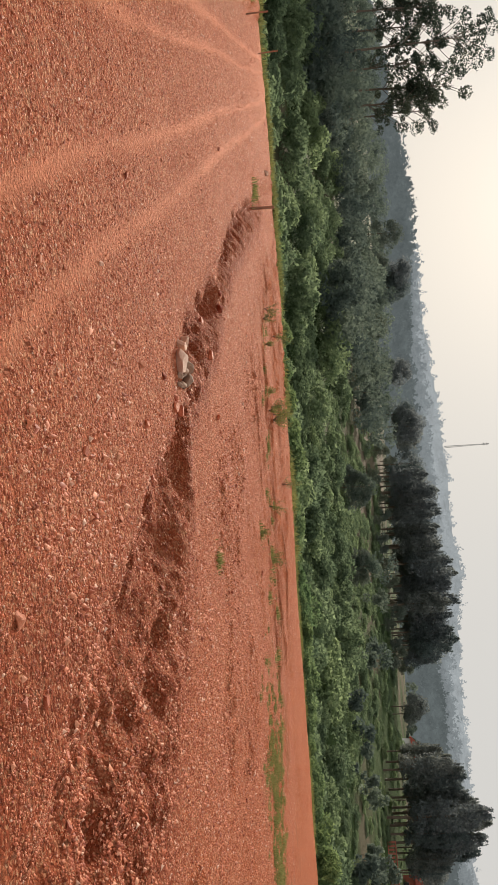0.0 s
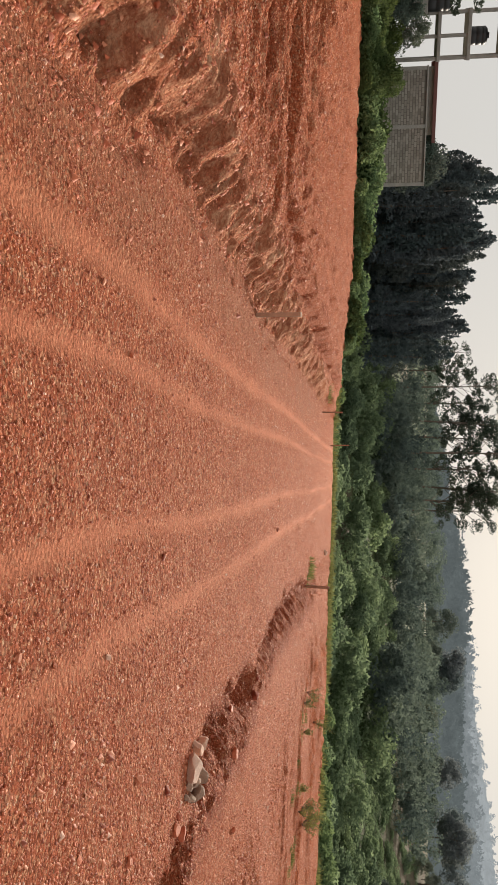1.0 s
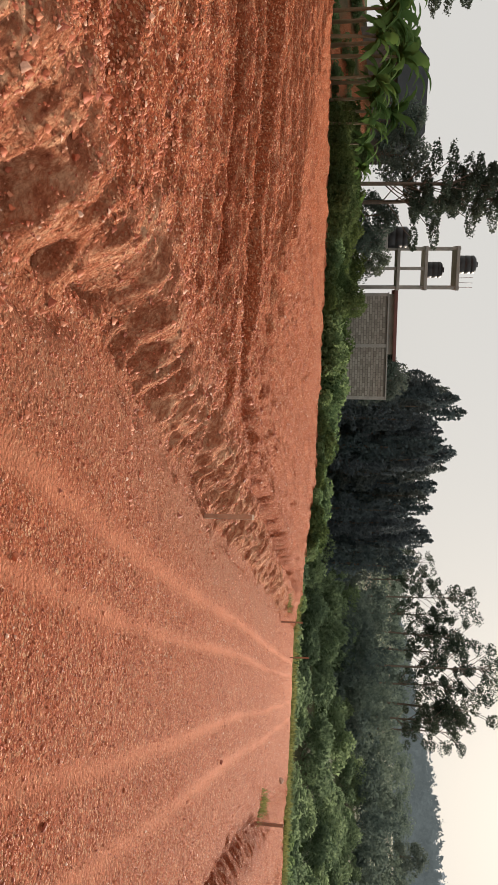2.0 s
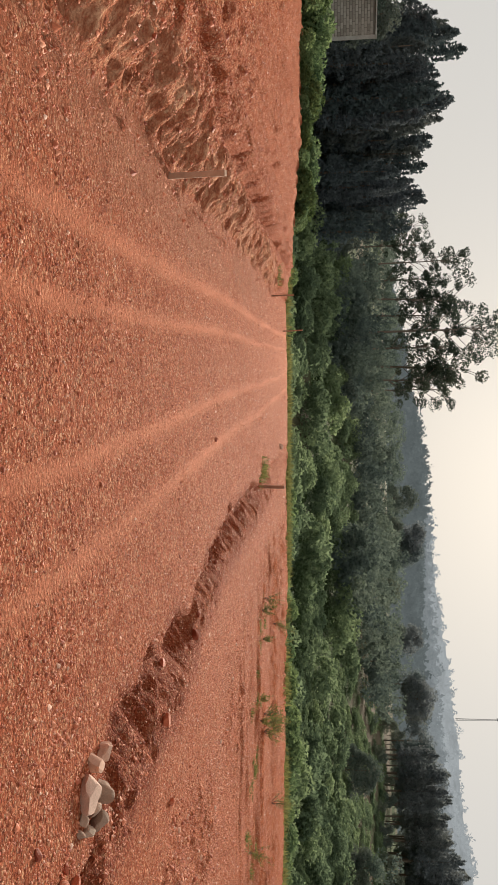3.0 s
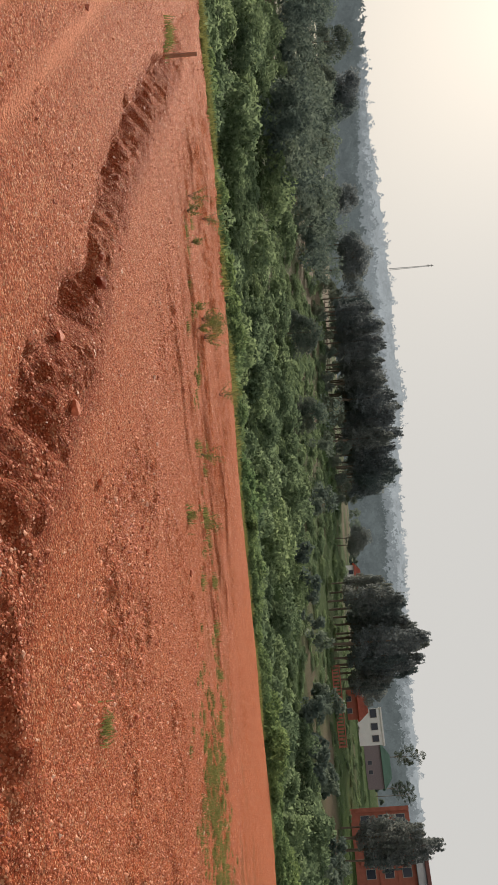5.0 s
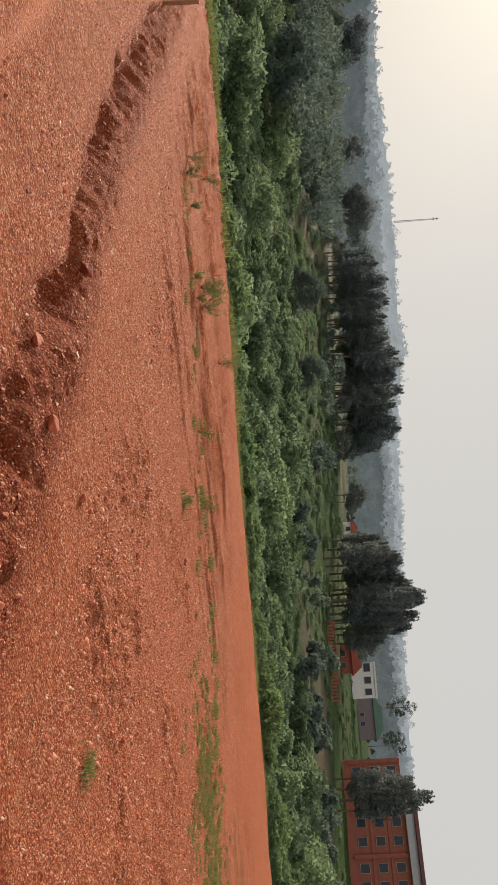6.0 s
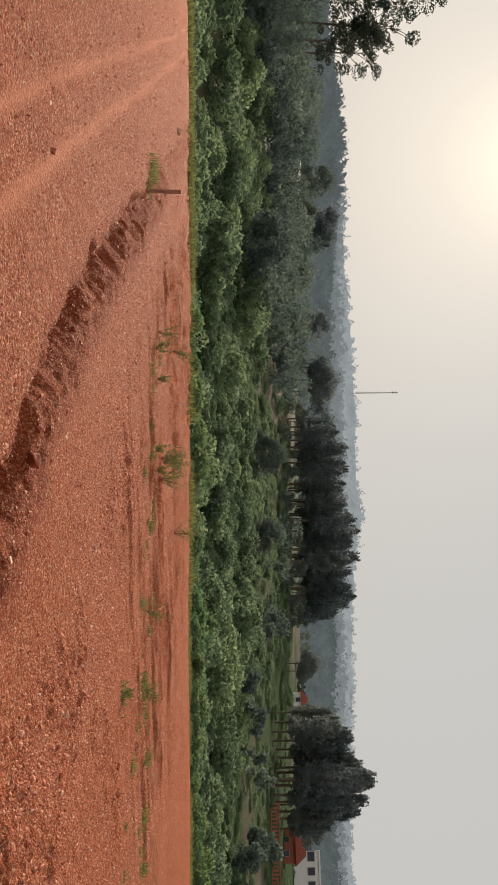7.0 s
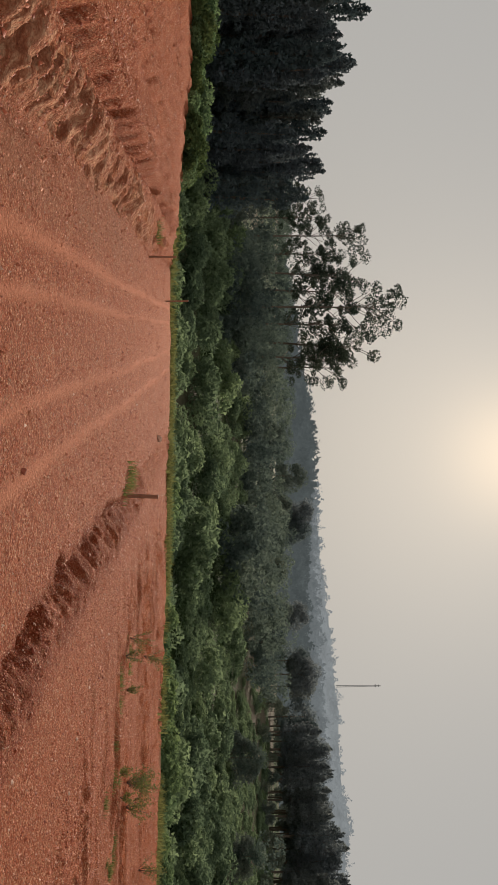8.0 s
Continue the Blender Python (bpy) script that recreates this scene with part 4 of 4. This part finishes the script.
def weed(seed, high=0.6):
    """A straggly weed: thin forked stems with small leaves."""
    r = np.random.default_rng(seed)
    base = tagged(new("weed"), "straggly green weed with thin brown stems on bare earth", "weed", "field weeds")
    pts = []
    for _ in range(9):
        a, out = r.uniform(0, 6.28), r.uniform(0.15, 0.6) * high
        tip = Vector((out * math.cos(a), out * math.sin(a), high * r.uniform(0.5, 1.0)))
        bm = bmesh.new()
        limb(bm, (0, 0, -0.03), tip, 0.007, 0.002, 0.6)
        part("stalk", bm, BARK, base)
        for t in np.linspace(0.35, 1, 7):
            pts.append(np.array(tip * t) + r.normal(0, 0.04, (6, 3)))
    v, f = leaves(np.concatenate(pts), 0.024)
    piece("foliage", mesh_of("foliage", v, f, LEAF_WEED), base)
    return base


def weeds():
    tufts = [tuft_mesh(k) for k in range(3)]
    spots = [(6.45, 10.25, 0.85), (6.55, 10.35, 0.6), (1.9, 25.9, 1.5), (1.95, 26.6, 1.2), (2.05, 25.2, 1.1), (-4.7, 32.8, 1.6), (12.4, 18.7, 1.0), (15.2, 19.8, 1.3), (12.2, 20.6, 1.7), (10.2, 18.3, 1.2)]
    for _ in range(80):
        line = random.choice(((5.2, 25.8, 9.6, 23.4), (9.0, 23.8, 13.0, 20.6), (12.5, 21.0, 17.5, 18.4), (15.0, 16.0, 19.5, 14.8)))
        t = random.random()
        spots.append((line[0] + (line[2] - line[0]) * t + random.gauss(0, 0.4), line[1] + (line[3] - line[1]) * t + random.gauss(0, 0.7), random.uniform(0.4, 1.0)))
    for _ in range(160):
        spots.append((random.uniform(14, 20.5), random.uniform(13.2, 17.8), random.uniform(0.3, 0.75)))
    for _ in range(200):
        spots.append((random.gauss(17, 2.2), random.gauss(15.6, 1.1), random.uniform(0.3, 0.6)))
    rank = [tuft_mesh(k + 5, 42, 0.4, 0.9, 5.0) for k in range(3)]
    first_rank = len(spots)
    for _ in range(620):
        x = random.uniform(-7, 48)
        if vnoise(x * 0.55, 0.0, 91) < random.uniform(-0.7, 0.3):
            continue
        spots.append((x, float(edge_y(x)) + random.gauss(0.6, 0.8), random.uniform(0.5, 1.15) * (0.6 if x > 22 else 1.0)))
    joined = []
    for k, (x, y, s) in enumerate(spots):
        m = pose(x, y, ground_at(x, y) - 0.01, 0, 0, random.uniform(0, 360)) @ Matrix.Diagonal((s * 1.3, s * 1.3, s, 1))
        me = (tufts if k < first_rank else rank)[k % 3]
        v = corners(me) @ np.array(m.to_3x3()).T + np.array(m.translation)
        f = np.array([p.vertices[:] for p in me.polygons])
        joined.append((v, f))
    start = np.cumsum([0] + [len(v) for v, _ in joined])
    grass = mesh_of("grass", np.concatenate([v for v, _ in joined]), np.concatenate([f + o for (_, f), o in zip(joined, start)]), LEAF_WEED)
    tagged(new("grass", grass), "sparse yellow-green grass tufts on bare earth", "grass", kind="stuff")
    first = [weed(1), weed(2, 0.8), weed(3, 0.5)]
    spots = [(6.0, 25.7, 0.7), (7.75, 30.5, 0.9), (7.0, 26.2, 0.7), (9.3, 26.2, 0.9), (9.9, 27.2, 1.0), (9.0, 25.0, 0.7), (10.6, 28.6, 1.1), (11.25, 22.2, 0.7), (10.2, 18.4, 0.5), (12.3, 20.7, 0.8), (5.8, 26.4, 0.7), (8.2, 24.6, 0.8), (9.6, 25.6, 1.1), (14.0, 30.0, 1.0)]
    for k, (x, y, s) in enumerate(spots):
        m = pose(x, y, ground_at(x, y), 0, 0, random.uniform(0, 360)) @ Matrix.Diagonal((s, s, s, 1))
        if k < 3:
            first[k].matrix_basis = m
        else:
            copy_thing(first[k % 3], Matrix()).matrix_basis = m
    # rank growth along the rim of the rising field
    low = [bush_mesh("leaves", k + 30, 7, 170, 0.12, LEAF_HEDGE if k % 2 else LEAF_BUSH, 1.5, 1.6) for k in range(4)]
    for k in range(90):
        az = -52 + 40 * k / 89 + random.uniform(-0.4, 0.4)
        a, r = radians(az), 25.0
        while r < 90 and 5 + r * math.cos(a) < edge_y(r * math.sin(a)):
            r += 0.5
        x, y = polar(az, r + random.uniform(1, 9))
        s = random.uniform(0.5, 1.0) * (1.2 if -31 < az < -24 else 0.5 if az < -38 else 0.85)
        ob = new("weedy_bush", low[k % 4])
        ob.matrix_basis = pose(x, y, ground_at(x, y) - 0.1, 0, 0, random.uniform(0, 360)) @ Matrix.Diagonal((s, s, s, 1))
        tagged(ob, "rank green weeds and grass along the field rim", "weeds", "weedy rim")


weeds()

# ---- buildings beyond the rising field ----
CONCRETE = plain("grey_concrete", (0.36, 0.34, 0.31), 0.9, 0.25, 1.5)
BLOCK = stone_material("grey_block", [(0.0, (0.3, 0.27, 0.23)), (0.5, (0.42, 0.38, 0.33)), (1.0, (0.5, 0.46, 0.4))])
TANK = plain("black_plastic", (0.02, 0.02, 0.022), 0.45, 0.2, 2)
FASCIA = plain("red_brown_paint", (0.16, 0.06, 0.05), 0.6, 0.25, 1)
BRICK = plain("orange_brick", (0.33, 0.105, 0.07), 0.9, 0.3, 1.2)
WHITE = plain("white_render", (0.72, 0.72, 0.7), 0.85, 0.1, 0.8)
GLASS = plain("dark_window", (0.015, 0.02, 0.035), 0.2, 0.2, 1)
SHEET = plain("grey_roof_sheet", (0.3, 0.31, 0.32), 0.5, 0.2, 1.2, metal=0.3)
GREEN_SHEET = plain("green_roof_sheet", (0.09, 0.2, 0.14), 0.5, 0.2, 1.2)
TILE = plain("red_roof", (0.4, 0.1, 0.06), 0.75, 0.3, 1.5)


def facing(az, r, z):
    """A frame whose x runs to the right and y away, as seen from the walk."""
    x, y = polar(az, r)
    return pose(x, y, z, 0, 0, -az)


def block_wall():
    base = tagged(new("block_wall"), "unplastered grey concrete block wall with weeds before it", "wall")
    base.matrix_basis = facing(-26.6, 62, 1.45)
    half, high = 4.05, 4.15
    part("core", boxed(-half, half, 0.05, 0.17, 0, high - 0.01), plain("mortar", (0.16, 0.14, 0.12), 0.95), base)
    bm = bmesh.new()
    for row in range(int(high / 0.2)):
        x = -half + (0.2 if row % 2 else 0)
        while x < half - 0.1:
            p = random.uniform(-0.012, 0.012)
            box(bm, x + 0.015, min(x + 0.385, half), p, p + 0.1, row * 0.2 + 0.022, row * 0.2 + 0.185)
            x += 0.4
    tagged(part("blocks", bm, BLOCK, base), kind="stuff")
    part("coping", boxed(-half - 0.05, half + 0.02, -0.06, 0.24, high, high + 0.1, bevel=0.02), CONCRETE, base)
    for x in (-half, -0.2, half - 0.25):
        part("pillar", boxed(x, x + 0.25, -0.03, -0.014, 0, high, bevel=0.004), CONCRETE, base)


def wall_house():
    base = tagged(new("house"), "low grey house with a red-brown roof edge behind the wall", "house")
    base.matrix_basis = facing(-28.2, 67, 1.3)
    part("wall", boxed(-2.4, 2.5, 0, 5, 0, 5.3, bevel=0.02), CONCRETE, base)
    bm = bmesh.new()
    q = [bm.verts.new(p) for p in ((-2.9, -0.6, 5.25), (3.0, -0.6, 5.25), (3.0, 2.5, 5.6), (-2.9, 2.5, 5.6), (3.0, 5.6, 5.25), (-2.9, 5.6, 5.25))]
    bm.faces.new(q[:4])
    bm.faces.new((q[3], q[2], q[4], q[5]))
    bmesh.ops.solidify(bm, geom=bm.faces[:], thickness=-0.08)
    part("roof", bm, FASCIA, base)
    part("fascia", boxed(-2.95, 3.05, -0.66, -0.61, 5.1, 5.35, bevel=0.01), FASCIA, base)


def tank_on(base, x, y, z, radius, high):
    bm = bmesh.new()
    ring = [(0.96, 0), (1, 0.04), (1, 0.3), (0.96, 0.33), (1, 0.36), (1, 0.62), (0.96, 0.65), (1, 0.68), (1, 0.84), (0.75, 0.95), (0.3, 1.0)]
    tube(bm, [(x, y, z + h * high) for _, h in ring], [radius * k for k, _ in ring], 18)
    t = part("tank", bm, TANK, base, "black ribbed plastic water tank")
    part("lid", boxed(x - 0.2, x + 0.2, y - 0.2, y + 0.2, z + high, z + high + 0.08, bevel=0.03), TANK, t)


def water_tower():
    base = tagged(new("water_tower"), "concrete frame tower carrying black plastic water tanks", "water tower")
    base.matrix_basis = facing(-32.0, 64, 1.9)
    for x in (-1.5, 0.0, 1.45):
        for y in (0, 2.4):
            part("column", boxed(x - 0.12, x + 0.12, y - 0.12, y + 0.12, 0, 9.2 if x else 6.6, bevel=0.02), CONCRETE, base)
    for z, a, b in ((4.4, -1.7, 1.65), (6.5, -1.7, 1.65), (8.9, -1.7, 1.65)):
        part("slab", boxed(a, b, -0.25, 2.65, z, z + 0.24, bevel=0.02), CONCRETE, base)
    tank_on(base, 0.1, 1.1, 6.75, 0.62, 1.3)
    tank_on(base, -0.3, 1.1, 9.15, 0.7, 1.45)
    for x in (0.7, 1.05, 1.4):
        bm = bmesh.new()
        tube(bm, [(x, 0, 9.1), (x + random.uniform(-0.05, 0.05), 0, 10.2)], [0.02, 0.02], 5)
        part("starter_bar", bm, FASCIA, base)
    low = tagged(new("water_tower"), "low concrete stand with a large black water tank", "water tower")
    low.matrix_basis = facing(-34.1, 63, 1.5)
    part("stand", boxed(-0.9, 0.9, 0, 1.8, 0, 4.0, bevel=0.03), CONCRETE, low)
    tank_on(low, 0, 0.9, 4.0, 0.8, 1.7)


def hip_house(az, r, z, wide, high, material, roof, label, rise=2.0):
    base = tagged(new("house"), label, "house")
    base.matrix_basis = facing(az, r, z)
    part("wall", boxed(-wide / 2, wide / 2, 0, wide * 0.6, 0, high, bevel=0.03), material, base)
    bm = bmesh.new()
    w, d = wide / 2 + 0.5, wide * 0.6 + 0.5
    q = [bm.verts.new(p) for p in ((-w, -0.5, high), (w, -0.5, high), (w, d, high), (-w, d, high), (-w * 0.5, d / 2, high + rise), (w * 0.5, d / 2, high + rise))]
    for f in ((0, 1, 5, 4), (1, 2, 5), (2, 3, 4, 5), (3, 0, 4)):
        bm.faces.new([q[k] for k in f])
    bmesh.ops.solidify(bm, geom=bm.faces[:], thickness=-0.1)
    part("roof", bm, roof, base)
    return base


def window(base, x, z, w, h, y=0.0, bars=1):
    win = part("window", boxed(x - w / 2, x + w / 2, y - 0.05, y - 0.004, z, z + h), GLASS, base, "dark window")
    for a, b, c, d in ((x - w / 2 - 0.08, x + w / 2 + 0.08, z - 0.1, z - 0.02), (x - w / 2 - 0.08, x + w / 2 + 0.08, z + h + 0.02, z + h + 0.1), (x - w / 2 - 0.08, x - w / 2 - 0.01, z - 0.02, z + h + 0.02), (x + w / 2 + 0.01, x + w / 2 + 0.08, z - 0.02, z + h + 0.02)):
        part("frame", boxed(a, b, y - 0.1, y - 0.006, c, d), CONCRETE, win)


def brick_house():
    base = tagged(new("brick_house"), "three-storey orange brick house with a pale roof band and red fascia", "house")
    base.matrix_basis = facing(63.4, 160, 9.8)
    part("wall", boxed(-13, 14, 0, 12, -4, 9.6, bevel=0.03), BRICK, base)
    for z in (3.1, 6.3):
        part("floor_band", boxed(-13.05, 14.05, -0.12, -0.005, z, z + 0.3), BRICK, base)
    for x in (-13, -4.5, 2.6, 9.5):
        part("pilaster", boxed(x, x + 0.7, -0.35, -0.125, 0, 9.6), BRICK, base)
    for z in (0.9, 4.1, 7.2):
        for x in (-11, -8.6, -6.2, -2.4, 0.6, 4.8, 7.6, 11.8):
            window(base, x, z, 1.4, 1.5)
    bm = bmesh.new()
    q = [bm.verts.new(p) for p in ((-6.5, -0.8, 9.6), (14.8, -0.8, 9.6), (14.8, 7, 12.0), (-6.5, 7, 12.0), (14.8, 13, 9.6), (-6.5, 13, 9.6))]
    bm.faces.new(q[:4])
    bm.faces.new((q[3], q[2], q[4], q[5]))
    bmesh.ops.solidify(bm, geom=bm.faces[:], thickness=-0.12)
    part("roof", bm, SHEET, base, "pale grey sheet roof")
    part("ridge", boxed(-6.6, 14.9, 6.6, 7.4, 11.98, 12.7, bevel=0.05), FASCIA, base, "red ridge band")


def white_house():
    base = tagged(new("white_house"), "small white rendered house with dark square windows", "house")
    base.matrix_basis = facing(53.7, 205, 16.0)
    part("wall", boxed(-4.0, 4.3, 0, 8, -2.5, 4.3, bevel=0.03), WHITE, base)
    part("parapet", boxed(-4.2, 4.5, -0.2, 8.2, 4.3, 4.7, bevel=0.03), WHITE, base)
    for x, w in ((-2.9, 1.9), (0.1, 1.5), (2.8, 1.4)):
        window(base, x, 1.9, w, 1.5)
    g = hip_house(56.2, 235, ground_at(*polar(56.2, 235)) - 0.5, 11, 5.0, plain("dull_purple_wall", (0.2, 0.16, 0.17), 0.9), GREEN_SHEET, "long low house with a green sheet roof", 2.6)
    r = hip_house(52.3, 178, ground_at(*polar(52.3, 178)) - 1.3, 6, 3.6, BRICK, TILE, "small red-brown brick house with a rusty roof", 2.2)
    f = hip_house(43.7, 212, ground_at(*polar(43.7, 212)) + 0.2, 6, 2.6, WHITE, TILE, "small pale house with a red roof among trees", 1.8)
    for b in (g, r, f):
        window(b, -1.2, 1.2, 1.0, 1.1)
        window(b, 1.2, 1.2, 1.0, 1.1)


def brick_fence():
    """A long low wall of stacked red bricks with gaps."""
    base = tagged(new("brick_fence"), "long low fence of stacked red-brown bricks", "fence")
    base.matrix_basis = facing(52.4, 150, ground_at(*polar(52.4, 150)) - 0.3)
    part("footing", boxed(-7, 7, 0, 0.4, 0, 0.5, bevel=0.02), BRICK, base)
    for k in range(24):
        part("pier", boxed(-7 + k * 0.59, -6.65 + k * 0.59, 0.05, 0.35, 0.5, 1.5 + random.uniform(-0.1, 0.1), bevel=0.02), BRICK, base)
    part("rail", boxed(-7, 7, 0.08, 0.32, 1.62, 1.8, bevel=0.02), BRICK, base)


def mast():
    base = tagged(new("radio_mast"), "slender grey lattice mast on the far hilltop", "mast")
    x, y = polar(22.15, 2380)
    base.matrix_basis = pose(x, y, 1.8 + 2380 * math.tan(radians(8.4)))
    steel = plain("mast_steel", (0.35, 0.34, 0.34), 0.6, 0.1, 0.2)
    top, legs = 128, [(-2.6, -1.5), (2.6, -1.5), (0, 3)]
    for lx, ly in legs:
        bm = bmesh.new()
        tube(bm, [(lx, ly, 0), (lx * 0.35, ly * 0.35, top)], [0.6, 0.45], 5)
        part("leg", bm, steel, base)
    bm = bmesh.new()
    for k in range(16):
        for a, b in ((0, 1), (1, 2), (2, 0)):
            s0, s1 = 1 - 0.65 * k / 16, 1 - 0.65 * (k + 1) / 16
            tube(bm, [(legs[a][0] * s0, legs[a][1] * s0, k * 8), (legs[b][0] * s1, legs[b][1] * s1, k * 8 + 8)], [0.3, 0.3], 4)
    part("bracing", bm, steel, base)
    part("platform", boxed(-3, 3, -2, 4, 112, 114), steel, base)
    part("platform", boxed(-2.5, 2.5, -2, 3, 121, 123), steel, base)


block_wall()
wall_house()
water_tower()
hip_house(-43.0, 62, 2.6, 9, 3.0, plain("dim_plaster", (0.13, 0.11, 0.09), 0.9), plain("dark_roof", (0.05, 0.055, 0.06), 0.6, 0.2, 1), "low house with a dark roof behind banana plants", 2.4)
brick_house()
white_house()
brick_fence()
mast()


# ---- taller plants on the left ----
def pine(height, seed):
    r = np.random.default_rng(seed)
    clumps = []
    for k in range(34):
        t = k / 33
        z = height * (0.36 + 0.64 * t)
        a, out = r.uniform(0, 6.28), height * 0.17 * (1.1 - t) * r.uniform(0.35, 1.0)
        clumps.append((out * math.cos(a), out * math.sin(a), z, height * r.uniform(0.045, 0.08), height * 0.022, 420))
    return tree("pine", "tall open pine with level dark branches", height, clumps, 0.09, LEAF_EUC, 0.13, 0.3, branches=34)


BANANA_STEM = plain("banana_stem", (0.2, 0.16, 0.09), 0.8, 0.35, 4)


def banana(seed, high=3.6):
    """A banana plant: a fleshy stem and long arching torn leaves."""
    r = np.random.default_rng(seed)
    base = tagged(new("banana_plant"), "banana plant with broad arching green leaves", "banana plant", "banana grove")
    bm = bmesh.new()
    tube(bm, [(0, 0, -0.3), (0.05, 0, high * 0.35), (0.08, 0.05, high * 0.62)], [0.1, 0.08, 0.05], 9)
    part("stem", bm, BANANA_STEM, base, "brown fibrous stem")
    for k in range(15):
        a, rise, length = k * 2.4 + r.uniform(-0.3, 0.3), r.uniform(0.5, 1.6), r.uniform(1.5, 2.5)
        v, f = [], []
        for i in range(15):
            t = i / 14
            out, z = length * 0.75 * t, high * 0.6 + length * (rise * t - 0.95 * t * t)
            w = 0.25 * math.sin(math.pi * min(1, 0.08 + t * 0.94)) ** 0.6 * (0.75 if i % 3 == 1 else 1.0)
            for s in (-1, 0, 1):
                v.append((out * math.cos(a) - s * w * math.sin(a), out * math.sin(a) + s * w * math.cos(a), z - abs(s) * w * 0.35))
        for i in range(14):
            f += [(3 * i, 3 * i + 1, 3 * i + 4, 3 * i + 3), (3 * i + 1, 3 * i + 2, 3 * i + 5, 3 * i + 4)]
        piece("leaf", mesh_of("leaf", v, f, LEAF_BANANA, True), base)
    return base


PINES = [pine(15, 61), pine(13.5, 62)]
for az, r, s in ((-37.7, 56, 1.0), (-36.4, 58, 1.0), (-49.5, 60, 0.9)):
    plant(PINES, az, r, s, "pines by the houses")
BANANAS = [banana(71, 4.2), banana(72, 3.6), banana(73, 4.8)]
for az, r, s in ((-50, 46, 1.1), (-48.2, 47, 1.25), (-46.8, 46, 1.15), (-45.6, 48, 1.35), (-44.3, 47, 1.0), (-43.0, 49, 1.1), (-41.6, 48, 0.9), (-40.2, 50, 0.8), (-47.5, 52, 1.4), (-49.2, 53, 1.4), (-38.8, 49, 0.7), (-36.3, 51, 0.75), (-51.5, 45, 1.2), (-46.2, 51, 1.5), (-44.0, 53, 1.3), (-42.2, 53, 1.2)):
    plant(BANANAS, az, r, s, "banana grove")
for az, r, s in ((-29.0, 70, 0.35), (-25.3, 69, 0.42), (-24.2, 70, 0.45), (-32.5, 60, 0.3), (-35.5, 60, 0.4), (-39.5, 58, 0.42), (-41.5, 57, 0.4), (-33.8, 58, 0.28)):
    plant(BROADS, az, r, s, "trees by the houses")
HEDGES = [bush_mesh("leaves", k + 50, 10, 420, 0.085, LEAF_HEDGE, 1.8, 2.6) for k in range(3)]
for k in range(28):
    az, r = -41.5 + 11.5 * k / 27 + random.uniform(-0.5, 0.5), random.uniform(47, 58)
    x, y = polar(az, r)
    s = random.uniform(0.6, 1.05)
    ob = new("bush", HEDGES[k % 3])
    ob.matrix_basis = pose(x, y, ground_at(x, y) - 0.1, 0, 0, random.uniform(0, 360)) @ Matrix.Diagonal((s, s, s * random.uniform(0.8, 1.2), 1))
    tagged(ob, "dark green overgrown bush before the houses", "bush", "bushes by the houses")
